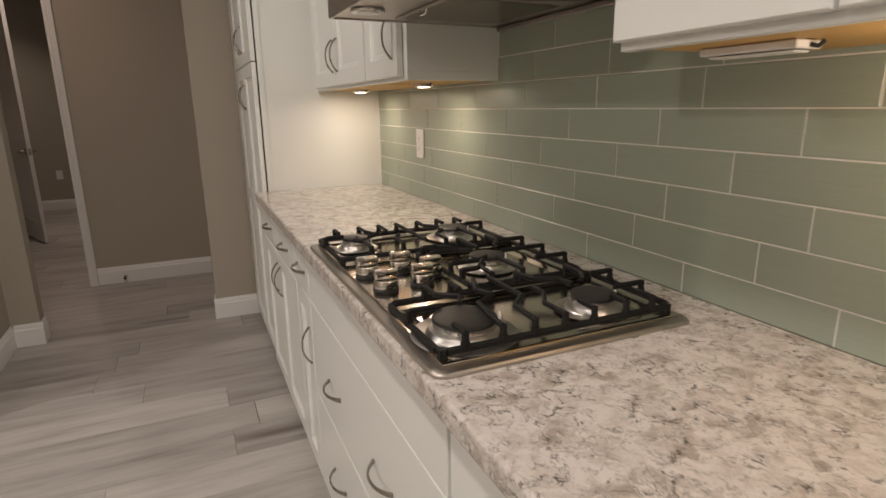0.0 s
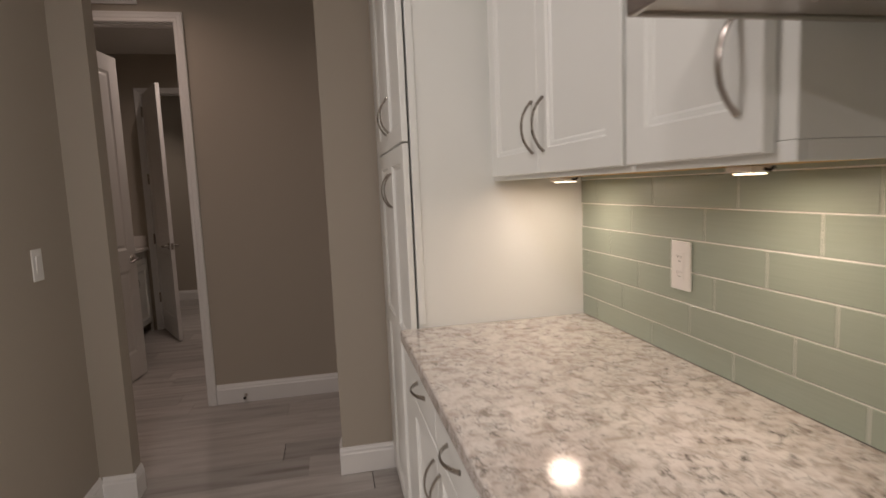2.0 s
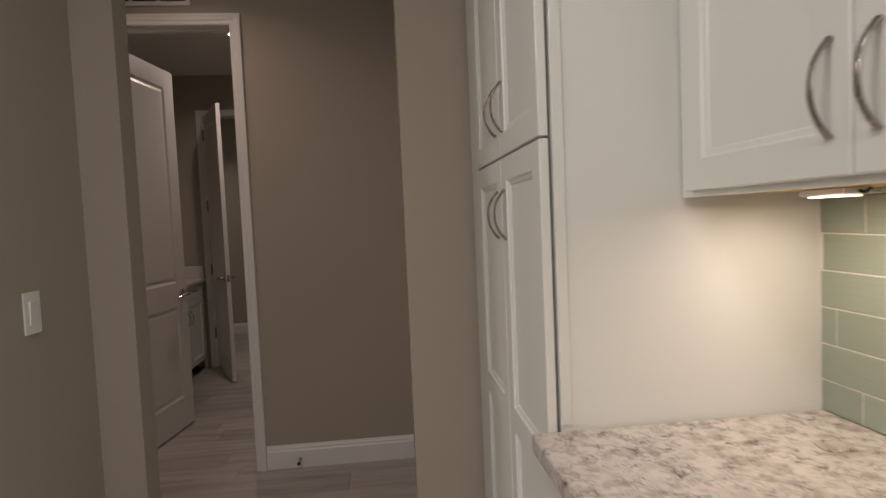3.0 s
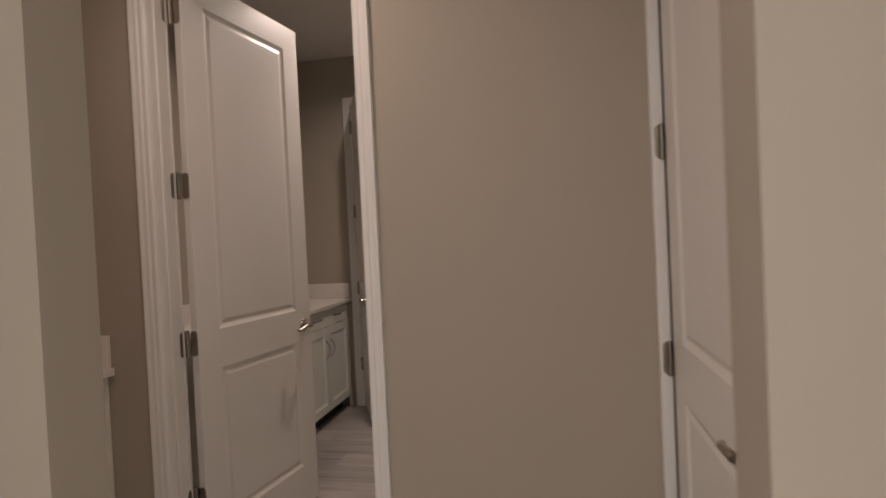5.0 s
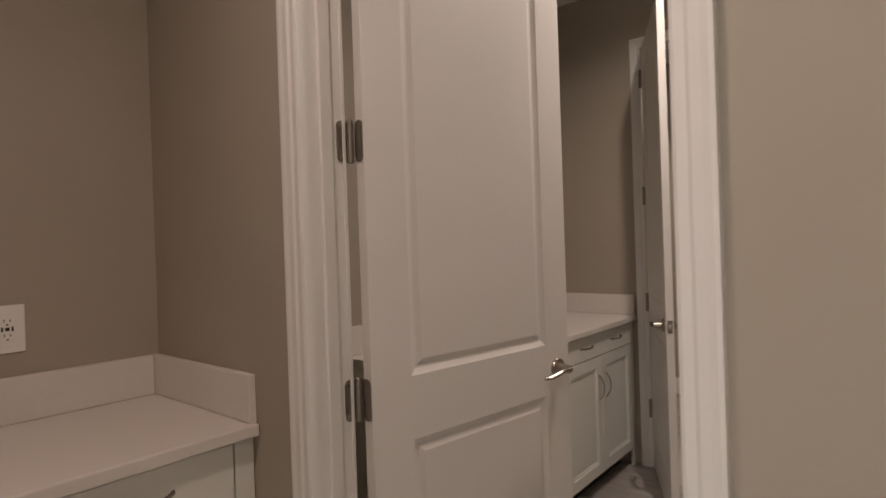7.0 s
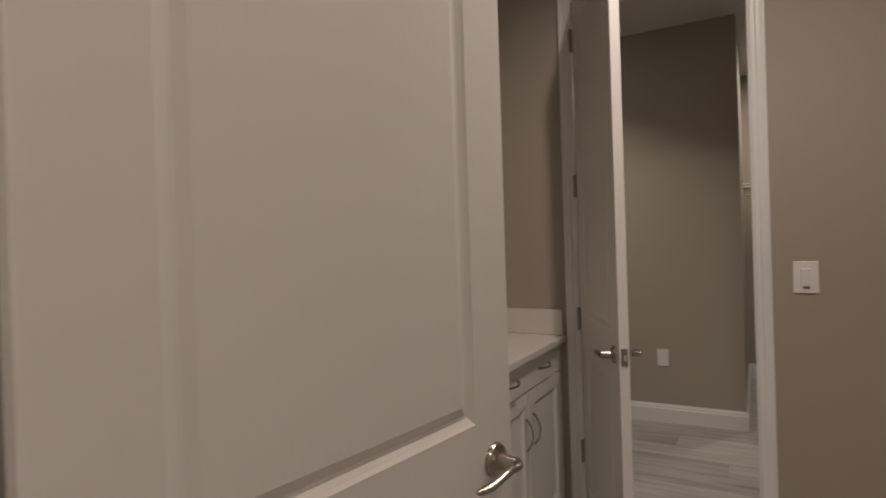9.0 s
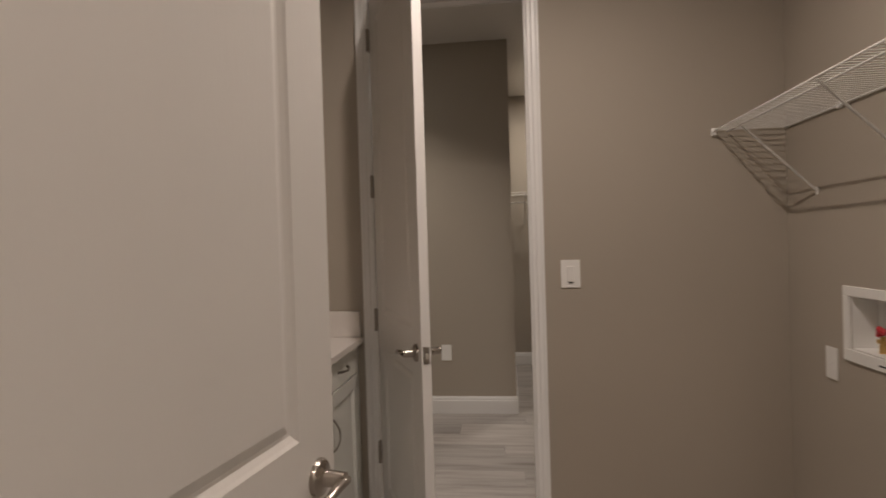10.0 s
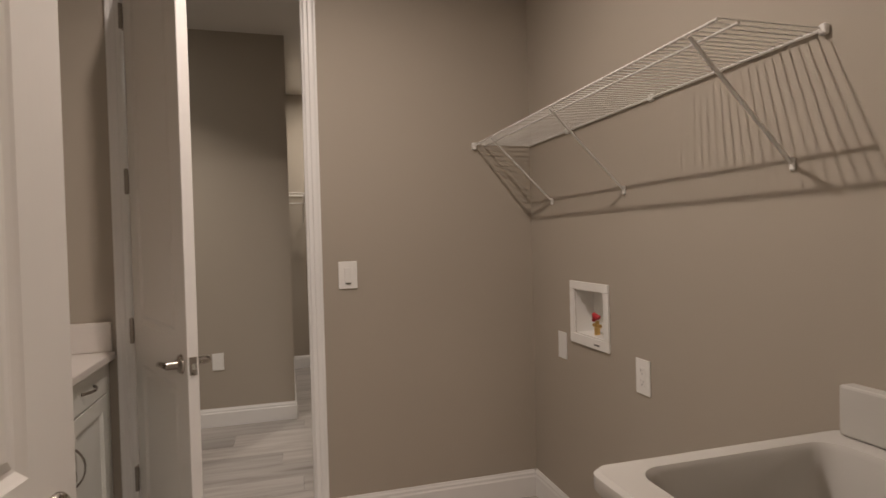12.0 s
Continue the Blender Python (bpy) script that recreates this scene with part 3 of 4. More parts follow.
# ---- tall pantry cabinet ----
tall = thing("pantry_cabinet", pose(0.325, 3.785, 0, 0, 0, -90), "tall white pantry cabinet with four panelled doors", "cabinet")
TW = 3.785 - 2.917
part("body", boxes((0.001, TW, 0.027, 0.604, 0.05, 2.46)), cab_white, tall)
part("toe_kick", boxes((0.001, TW, 0.08, 0.10, 0, 0.05)), cab_white, tall)
part("filler", boxes((0.001, 0.122, 0.002, 0.0205, 0.05, 2.46), bevel=0.001), cab_white, tall)
for u0, u1, hu in ((0.124, 0.494, 0.452), (0.497, TW - 0.001, 0.540)):
    w = u1 - u0
    d = part("door", leaf(w, 1.512 - 0.06, 0.02, [(0.058, w - 0.058, 0.058, 0.735), (0.058, w - 0.058, 0.80, 1.452 - 0.058)], SHAKER), cab_white, tall)
    d.location = (u0, 0, 0.06)
    bow_pull(d, (hu - u0, 0, 1.365 - 0.06), 0.128, (0, 0, 1), (0, -1, 0))
    d = front(tall, "door", u0, u1, 1.518, 2.45)
    bow_pull(d, (hu - u0, 0, 1.64 - 1.518), 0.128, (0, 0, 1), (0, -1, 0))
part("side_stile", boxes((TW + 0.0005, TW + 0.0045, 0.0275, 0.05, 0.93, 2.46), bevel=0.001), cab_white, tall)


# ---- wall cabinets and hood ----
def wall_cabinet(y_hi, y_lo, doors, label, deep=0.308, group="kitchen wall cabinets", closed=False):
    w = y_hi - y_lo
    c = thing("wall_cabinet", pose(0.60, y_hi, 1.378, 0, 0, -90), label, "cabinet", group)
    part("body", boxes((0.0005, w - 0.0005, 0.021, 0.021 + deep, 0.03, 1.08), bevel=0.0008), cab_white, c)
    part("light_rail", boxes((0.0005, w - 0.0005, 0.0205, 0.040, 0.004, 0.0295), bevel=0.001), cab_white, c)
    part("underside", boxes((0.018, w - 0.018, 0.042, 0.021 + deep - 0.002, 0.0065, 0.0295)), raw_wood, c, "bare wooden underside")
    if closed:
        part("end_panel", boxes((w - 0.0172, w - 0.0005, 0.0405, 0.021 + deep - 0.002, 0.004, 0.0295), bevel=0.0008), cab_white, c)
    for u0, u1, hu in doors:
        f = front(c, "door", u0 + 0.0015, u1 - 0.0015, 0.016, 1.075)
        if hu is not None:
            bow_pull(f, (hu - u0, 0, 0.115), 0.128, (0, 0, 1), (0, -1, 0))
    return c


wall_cabinet(2.914, 2.069, [(0.046, 0.44, 0.405), (0.44, 0.838, 0.478)], "white double-door wall cabinet above the worktop")
wall_cabinet(2.067, 1.72, [(0.003, 0.318, 0.274)], "white single-door wall cabinet beside the cooker hood", closed=True)
wall_cabinet(0.832, 0.189, [(0.003, 0.320, None), (0.323, 0.640, None)], "white double-door wall cabinet with a light beneath")
wall_cabinet(0.187, -0.55, [(0.003, 0.367, None), (0.370, 0.735, None)], "white double-door wall cabinet with a light beneath")


def strip_light(m, w, label, lit=True):
    s = thing("cabinet_light_bar", m, label, "light bar", "lights under the wall cabinets")
    part("housing", boxes((-0.025, 0.025, -w / 2, w / 2, 0.001, 0.012), bevel=0.002), plastic_white, s)
    part("diffuser", boxes((-0.016, 0.016, -w / 2 + 0.01, w / 2 - 0.01, -0.003, -0.0005), bevel=0.001), glow_warm if lit else plastic_white, s, "glowing warm diffuser" if lit else "white diffuser")
    tube_bm = bmesh.new()
    tube(tube_bm, [(0.0, -w / 2, 0.006), (0.006, -w / 2 - 0.007, 0.003), (0.010, -w / 2 - 0.012, 0.010)], 0.003, 6)
    part("cord", tube_bm, dark, s)
    return s


strip_light(pose(0.77, 2.70, 1.3715), 0.10, "small lit under-cabinet light bar")
strip_light(pose(0.78, 1.98, 1.3715), 0.06, "small lit under-cabinet light bar")
strip_light(pose(0.745, 0.700, 1.3715), 0.15, "white under-cabinet light bar with a dark cord", False)
strip_light(pose(0.80, 0.42, 1.3715), 0.10, "small lit under-cabinet light bar")

hood = thing("cooker_hood", pose(0.394, 1.704, 1.534, 0, 0, -90), "brushed steel cooker hood with round lamps", "cooker hood")
HW = 0.868
shell = boxes((0.0, HW, 0.0, 0.010, 0.0, 0.20), (0.0, 0.010, 0.0105, 0.526, 0.0, 0.20), (HW - 0.010, HW, 0.0105, 0.526, 0.0, 0.20), (0.0105, HW - 0.0105, 0.0105, 0.526, 0.004, 0.008), (0.0, HW, 0.0, 0.526, 0.2005, 0.21), bevel=0.002)
part("shell", shell, hood_steel, hood)
for k in range(2):
    u = 0.06 + k * 0.375
    f = part("filter", boxes((u, u + 0.36, 0.165, 0.47, -0.001, 0.0035), bevel=0.001), hood_steel, hood, "grease filter of fine steel slats")
    sl = bmesh.new()
    for j in range(30):
        box(sl, u + 0.02, u + 0.34, 0.18 + j * 0.0093, 0.185 + j * 0.0093, -0.0035, -0.0012)
    part("slat_mesh", sl, steel, f)
    hb = bmesh.new()
    tube(hb, [(u + 0.16, 0.172, -0.002), (u + 0.165, 0.172, -0.012), (u + 0.195, 0.172, -0.012), (u + 0.20, 0.172, -0.002)], 0.003, 6)
    part("filter_latch", hb, chrome, f)
for u in (0.162, HW - 0.162):
    lb = bmesh.new()
    lathe(lb, [(0.030, -0.004), (0.041, -0.004), (0.042, -0.001), (0.042, 0.003)], 28, (u, 0.058, 0))
    part("lamp_ring", lb, chrome, hood, "polished lamp ring", smooth=True)
    lb = bmesh.new()
    lathe(lb, [(0.027, -0.0065), (0.029, -0.0045)], 24, (u, 0.058, 0))
    part("lamp_glass", lb, plastic_white, hood, "frosted unlit lamp glass", smooth=True)
part("chimney", boxes((0.28, 0.58, 0.2, 0.5, 0.2105, 1.36), bevel=0.002), hood_steel, hood)
part("wall_strip", boxes((0.0, HW, 0.513, 0.5255, -0.012, -0.0005), bevel=0.001), hood_steel, hood)

# ---- gas hob ----
HX0, HX1, HY0, HY1 = 0.298, 0.812, 0.808, 1.706
hob = thing("gas_hob", pose(HX0, HY0, TOP_Z), "stainless steel five-burner gas hob with black iron grates", "gas hob")
HD, HL = HX1 - HX0, HY1 - HY0


def ring(inset, z, r):
    return [(x, y, z) for x, y in rounded(inset, HD - inset, inset, HL - inset, r)]


bm = bmesh.new()
loft(bm, [ring(0.0, 0.0005, 0.025), ring(0.0, 0.005, 0.025), ring(0.003, 0.008, 0.023), ring(0.016, 0.0092, 0.018)])
plate_ob = part("hob_plate", bm, rim_steel, hob, "brushed stainless plate", smooth=True)
# pressed pan with a shallow sloping well beneath each grate
bm = leaf(HD - 0.044, HL - 0.044, 0.004, [(0.020, HD - 0.064, 0.022, 0.250), (0.205, HD - 0.064, 0.285, 0.575), (0.020, HD - 0.064, 0.612, HL - 0.066)],
          [(0.004, 0.0005), (0.020, 0.0036)], chamfer=0.001)
bmesh.ops.transform(bm, matrix=Matrix(((1, 0, 0, 0.022), (0, 0, 1, 0.022), (0, -1, 0, 0.0132), (0, 0, 0, 1))), verts=bm.verts)
part("pressed_pan", bm, steel, plate_ob)
part("name_strip", boxes((0.21, 0.29, HL - 0.036, HL - 0.030, 0.0133, 0.0138)), dark, hob)


def burner(x, y, r):
    b = bmesh.new()
    lathe(b, [(r * 1.75, 0.0061), (r * 1.62, 0.009), (r * 1.30, 0.0075), (r * 1.22, 0.010), (r * 1.15, 0.018), (r * 1.02, 0.020)], 32, (x, y, 0))
    base = part("burner", b, burner_alu, hob, "cast aluminium burner", smooth=True)
    base.location.z = 0.008
    b = bmesh.new()
    lathe(b, [(r * 0.98, 0.0203), (r, 0.022), (r, 0.029), (r * 0.96, 0.030)], 32, (x, y, 0))
    for k in range(28):
        a = 2 * math.pi * k / 28
        c, s = math.cos(a), math.sin(a)
        tube(b, [(x + c * r * 1.0, y + s * r * 1.0, 0.0225), (x + c * r * 1.012, y + s * r * 1.012, 0.0305)], 0.0016, 4)
    part("flame_ring", b, burner_alu, base, smooth=True)
    b = bmesh.new()
    lathe(b, [(r * 1.03, 0.0306), (r * 1.05, 0.033), (r * 1.03, 0.037), (r * 0.9, 0.0385), (r * 0.3, 0.039)], 32, (x, y, 0))
    part("burner_cap", b, cap_black, base, "matt black burner cap", smooth=True)
    b = bmesh.new()
    lathe(b, [(0.003, 0.008), (0.003, 0.030), (0.0015, 0.034)], 8, (x + r * 1.28, y, 0))
    part("igniter", b, plastic_white, base, "white ceramic igniter")


BURN = [(0.105, 0.115, 0.053), (0.375, 0.115, 0.041), (0.335, 0.452, 0.040), (0.105, 0.775, 0.034), (0.395, 0.775, 0.042)]
for x, y, r in BURN:
    burner(x, y, r)


def bar(b, pts, r=0.0049):
    tube(b, pts, r, 6, 1.2)


def grate(name, x0, x1, y0, y1, fingers):
    """Cast iron grate: a frame on feet, fingers that turn in to the burners, and posts at the rim."""
    g = part(name, bmesh.new(), iron, hob)
    zt, zf = 0.049, 0.025
    b = bmesh.new()
    k = 0.012
    loop = [(x0 + k, y0, zf), (x1 - k, y0, zf), (x1, y0 + k, zf), (x1, y1 - k, zf), (x1 - k, y1, zf), (x0 + k, y1, zf), (x0, y1 - k, zf), (x0, y0 + k, zf), (x0 + k, y0, zf)]
    for p, q in zip(loop, loop[1:]):
        bar(b, [p, q], 0.0058)
    for x in (x0 + 0.006, x1 - 0.006):
        for y in (y0 + 0.006, y1 - 0.006):
            tube(b, [(x, y, 0.0125), (x, y, zf + 0.003)], 0.009, 4)
    for pts in fingers:
        (xa, ya), rest = pts[0], pts[1:]
        bar(b, [(xa, ya, zf), (xa, ya, zf + 0.010)], 0.0074)
        bar(b, [(xa, ya, zf + 0.009), (xa, ya, zt + 0.003)], 0.0056)
        bar(b, [(xa, ya, zt), *[(x, y, zt) for x, y in rest]])
    bmesh.ops.recalc_face_normals(b, faces=b.faces)
    old = g.data
    b.to_mesh(old)
    b.free()
    g["label"] = "black cast iron pan grate"
    return g


# near grate over two burners
n0, n1 = 0.038, 0.275
f = [[(0.068, n0), (0.068, 0.080)], [(0.135, n0), (0.138, 0.085), (0.150, 0.150), (0.195, 0.180), (0.180, 0.215), (0.205, n1)],
     [(0.195, n0), (0.200, 0.110), (0.240, 0.150), (0.240, n1)], [(0.255, n0), (0.255, 0.100), (0.285, 0.145), (0.285, 0.185)],
     [(0.315, n0), (0.318, 0.085)], [(0.385, n0), (0.385, 0.078)], [(0.445, n0), (0.445, 0.078)],
     [(0.100, n1), (0.100, 0.225), (0.135, 0.195), (0.118, 0.160)], [(0.155, n1), (0.155, 0.235)],
     [(0.305, n1), (0.315, 0.225), (0.360, 0.200), (0.362, 0.162)], [(0.430, n1), (0.425, 0.215), (0.400, 0.180)],
     [(0.025, 0.165), (0.085, 0.165)], [(0.492, 0.115), (0.425, 0.115)], [(0.492, 0.205), (0.440, 0.205)]]
grate("grate", 0.025, 0.492, n0, n1, f)
# middle grate behind the knobs
f = []
for yy, tip in ((0.345, 0.25), (0.40, 0.285), (0.505, 0.285), (0.56, 0.25)):
    f.append([(0.215, yy), (tip, yy), (tip + 0.03, yy + (0.02 if yy < 0.45 else -0.02))])
for yy, tip in ((0.36, 0.41), (0.452, 0.375), (0.545, 0.41)):
    f.append([(0.492, yy), (tip, yy)])
f += [[(0.335, 0.295), (0.335, 0.405)], [(0.335, 0.608), (0.335, 0.50)], [(0.26, 0.295), (0.265, 0.36), (0.295, 0.40)], [(0.42, 0.608), (0.415, 0.545), (0.38, 0.50)]]
grate("grate", 0.215, 0.492, 0.295, 0.608, f)
# far grate over two burners
f0, f1 = 0.628, HL - 0.036
f = [[(0.070, f1), (0.070, 0.815)], [(0.140, f1), (0.142, 0.800), (0.160, 0.760), (0.130, 0.735)], [(0.200, f1), (0.200, 0.790), (0.165, 0.755)],
     [(0.255, f1), (0.255, f0)], [(0.320, f1), (0.320, 0.800), (0.350, 0.770)], [(0.385, f1), (0.385, 0.815)], [(0.445, f1), (0.445, 0.815)],
     [(0.105, f0), (0.105, 0.690), (0.085, 0.715), (0.100, 0.745)], [(0.190, f0), (0.190, 0.695), (0.215, 0.730)], [(0.310, f0), (0.310, 0.690), (0.345, 0.730)], [(0.395, f0), (0.395, 0.735)],
     [(0.025, 0.775), (0.072, 0.775)], [(0.492, 0.775), (0.440, 0.775)]]
grate("grate", 0.025, 0.492, f0, f1, f)


def knob(x, y):
    b = bmesh.new()
    lathe(b, [(0.025, 0.0062), (0.027, 0.008), (0.027, 0.013), (0.024, 0.0148)], 24, (x, y, 0))
    k = part("knob", b, cap_black, hob, "black knob collar", smooth=True)
    k.location.z = 0.0066
    b = bmesh.new()
    lathe(b, [(0.0235, 0.0150), (0.0255, 0.0165), (0.0255, 0.031), (0.0240, 0.0338), (0.010, 0.0345)], 28, (x, y, 0))
    box(b, x - 0.0245, x + 0.0245, y - 0.0095, y + 0.0095, 0.0340, 0.054, bevel=0.004, seg=2)
    part("grip", b, chrome, k, "polished chrome control knob", smooth=True)


for x, y in ((0.055, 0.505), (0.137, 0.512), (0.185, 0.446), (0.060, 0.389), (0.145, 0.397)):
    knob(x, y)


# ---- switches, outlets ----
def plate(name, m, w, h, label, category, kind):
    """A wall plate: local x across, z up, front towards -y."""
    p = thing(name, m, label, category)
    part("cover_plate", boxes((-w / 2, w / 2, -0.006, -0.0005, -h / 2, h / 2), bevel=0.002, seg=2), plastic_white, p)
    if kind == "rocker":
        b = bmesh.new()
        loft(b, [[(-0.017, -0.0062, -0.034), (0.017, -0.0062, -0.034), (0.017, -0.0062, 0.034), (-0.017, -0.0062, 0.034)],
                 [(-0.016, -0.0075, -0.033), (0.016, -0.0075, -0.033), (0.016, -0.011, 0.033), (-0.016, -0.011, 0.033)]])
        bmesh.ops.recalc_face_normals(b, faces=b.faces)
        part("rocker", b, plastic_white, p)
        part("indicator", boxes((-0.011, 0.011, -0.0112, -0.0064, -0.040, -0.0365)), dark, p) if "timer" in label else None
    if kind == "outlet":
        part("insert", boxes((-0.0165, 0.0165, -0.0082, -0.0062, -0.0335, 0.0335), bevel=0.0008), plastic_white, p)
        for zc in (-0.019, 0.019):
            for s in ((-0.0075, -0.0055, -0.0086, -0.0083, zc - 0.001, zc + 0.007), (0.0055, 0.0075, -0.0086, -0.0083, zc, zc + 0.006), (-0.002, 0.002, -0.0086, -0.0083, zc - 0.0095, zc - 0.0055)):
                part("slot", boxes(s), dark, p)
        part("test_button", boxes((-0.005, 0.005, -0.0092, -0.0083, -0.0045, 0.0045), bevel=0.0005), plastic_white if "charging" not in label else dark, p)
        if "charging" in label:
            for xx in (-0.013, 0.009):
                part("charging_port", boxes((xx, xx + 0.004, -0.0088, -0.0083, -0.006, 0.006)), dark, p)
    if kind == "blank":
        for zc in (-0.042, 0.042):
            b = bmesh.new()
            lathe(b, [(0.003, -0.0068), (0.003, -0.0062)], 8, (0, 0, zc), "y")
            part("screw", b, plastic_white, p)
        part("centre_cap", boxes((-0.008, 0.008, -0.0078, -0.0062, -0.008, 0.008), bevel=0.0008), plastic_white, p)
    return p


plate("wall_outlet", pose(SPLASH_X - 0.007, 2.366, 1.155, 0, 0, -90), 0.074, 0.120, "white outlet plate on the green tiled wall", "outlet", "outlet")
plate("light_switch", pose(-1.0, 3.512, 1.145, 0, 0, 90), 0.074, 0.120, "white rocker switch on the greige kitchen wall", "switch", "rocker")
plate("wall_outlet", pose(LAU_X0, 4.592, 1.15, 0, 0, 90), 0.078, 0.124, "white outlet with charging ports above the desk", "outlet", "outlet")
plate("light_switch", pose(-0.803, LAU_Y1, 1.158, 0, 0, 0), 0.085, 0.125, "white timer rocker switch beside the laundry door", "switch", "rocker")
plate("wall_outlet", pose(LAU_X1, 7.157, 0.820, 0, 0, -90), 0.074, 0.120, "white blank wall plate beside the washer box", "outlet", "blank")
plate("wall_outlet", pose(LAU_X1, 6.567, 0.812, 0, 0, -90), 0.078, 0.124, "white outlet plate below the wire shelf", "outlet", "outlet")
plate("wall_outlet", pose(-1.570, 9.17, 0.470, 0, 0, 0), 0.078, 0.122, "white wall plate low on the vestibule wall", "outlet", "blank")

# ---- return air grille over the laundry door ----
g = thing("air_grille", pose(-1.42, HALL_Y, 2.548), "white louvred return air grille above the door", "vent")
GW, GH = 0.46, 0.30
part("frame", boxes((0, GW, -0.012, -0.0005, 0, 0.022), (0, GW, -0.012, -0.0005, GH - 0.022, GH), (0, 0.022, -0.012, -0.0005, 0.0222, GH - 0.0222), (GW - 0.022, GW, -0.012, -0.0005, 0.0222, GH - 0.0222), bevel=0.001), trim_white, g)
# dark sheet stands in for the unlit duct behind the slats
part("duct_shade", boxes((0.0225, GW - 0.0225, -0.002, -0.0005, 0.0225, GH - 0.0225)), dark, g)
for u in (0.16, 0.30):
    part("mullion", boxes((u - 0.006, u + 0.006, -0.011, -0.0022, 0.0225, GH - 0.0225), bevel=0.001), trim_white, g)
sl_me = None
for k in range(20):
    z = 0.032 + k * 0.0125
    if sl_me is None:
        b = bmesh.new()
        loft(b, [[(0.0225, -0.010, 0.0), (0.0225, -0.009, -0.0008), (0.0225, -0.0022, 0.007), (0.0225, -0.003, 0.0078)],
                 [(GW - 0.0225, -0.010, 0.0), (GW - 0.0225, -0.009, -0.0008), (GW - 0.0225, -0.0022, 0.007), (GW - 0.0225, -0.003, 0.0078)]])
        bmesh.ops.recalc_face_normals(b, faces=b.faces)
        s = part("slat", b, trim_white, g)
        sl_me = s.data
    else:
        s = new("slat", sl_me)
        s.parent = g
    s.location = (0, 0, z)

# spring door stop on the hall baseboard
ds = thing("door_stop", pose(-0.525, HALL_Y - 0.014, 0.052), "small nickel spring door stop on the baseboard", "door stop")
b = bmesh.new()
lathe(b, [(0.011, 0.0), (0.011, -0.003), (0.006, -0.004), (0.0055, -0.055)], 14, (0, 0, 0), "y")
part("spring", b, nickel, ds, smooth=True)
b = bmesh.new()
lathe(b, [(0.007, -0.0552), (0.009, -0.058), (0.009, -0.066), (0.006, -0.069)], 14, (0, 0, 0), "y")
part("tip", b, dark, ds, "dark rubber tip", smooth=True)


# ---- desk and laundry cabinets, facing the middle of their rooms ----
def vanity(name, xf, y_lo, y_hi, fronts, label, group="", lift=0.0):
    w = y_hi - y_lo
    c = thing(name, pose(xf, y_lo, 0, 0, 0, 90), label, "cabinet", group)
    part("body", boxes((0.001, w - 0.001, 0.034, 0.100, 0.095, 0.838 + lift), (0.001, w - 0.001, 0.1002, 0.535, 0.095, 0.853 + lift)), vanity_white, c)
    part("toe_kick", boxes((0.001, w - 0.001, 0.085, 0.10, 0.0, 0.0945)), dark, c, "dark recessed toe kick")
    for kind, u0, u1, z0, z1, pulls in fronts:
        f = front(c, kind, u0 + 0.0015, u1 - 0.0015, z0, z1 + (lift if kind == "drawer" else 0), mat=vanity_white, plain=kind == "drawer")
        for hu, hz, vert in pulls:
            bow_pull(f, (hu - u0, 0, hz - z0), 0.128, (0, 0, 1) if vert else (1, 0, 0), (0, -1, 0))
    return c


def cream_counter(name, x_front, y_lo, y_hi, splash_hi, label, top=0.885):
    c = thing(name, pose(LAU_X0, y_lo, top), label, "worktop")
    d, w = x_front - LAU_X0, y_hi - y_lo
    b = bmesh.new()
    box(b, 0.001, d, 0.001, w - 0.001, -0.031, 0.0, bevel=0.004, seg=2)
    part("slab", b, cream_top, c)
    part("backsplash", boxes((0.001, 0.021, 0.001, w - 0.022, 0.0005, 0.121), bevel=0.003, seg=2), cream_top, c)
    if splash_hi:
        part("side_splash", boxes((0.0005, d - 0.012, w - 0.021, w - 0.001, 0.0005, 0.121), bevel=0.003, seg=2), cream_top, c)
    return c


vanity("desk_cabinet", -1.80, 4.465, 4.915, [("drawer", 0.004, 0.448, 0.727, 0.845, [(0.235, 0.80, 0)]), ("door", 0.004, 0.448, 0.105, 0.722, [])],
       "cream white desk cabinet with a drawer over a panelled door", "desk cabinets", 0.02)
vanity("desk_cabinet", -1.80, 3.94, 4.463, [("drawer", 0.004, 0.527, 0.727, 0.845, [(0.265, 0.80, 0)]), ("door", 0.004, 0.527, 0.105, 0.722, [])],
       "cream white desk cabinet with a drawer over a panelled door", "desk cabinets", 0.02)
tagged(part("filler_strip", boxes((-1.822, -1.802, 4.917, 4.967, 0.0, 0.873), bevel=0.001), vanity_white), "cream white filler strip beside the desk cabinet", "filler strip")
cream_counter("desk_worktop", -1.772, 3.937, HALL_Y - 0.001, True, "smooth cream desk top with a low backsplash", 0.905)

vanity("laundry_cabinet", -1.79, 6.59, 7.43, [("drawer", 0.004, 0.834, 0.727, 0.845, [(0.235, 0.792, 0), (0.605, 0.792, 0)]), ("door", 0.004, 0.418, 0.105, 0.722, [(0.376, 0.56, 1)]),
                                                ("door", 0.42, 0.834, 0.105, 0.722, [(0.461, 0.56, 1)])], "cream white laundry cabinet with a wide drawer over two doors", "laundry cabinets")
vanity("laundry_cabinet", -1.79, 5.72, 6.588, [("drawer", 0.004, 0.864, 0.727, 0.845, []), ("door", 0.004, 0.433, 0.105, 0.722, []), ("door", 0.435, 0.864, 0.105, 0.722, [])],
       "cream white laundry cabinet behind the open door", "laundry cabinets")
tagged(part("filler_strip", boxes((-1.812, -1.792, 7.432, 7.467, 0.0, 0.853), bevel=0.001), vanity_white), "cream white filler strip beside the laundry cabinet", "filler strip")
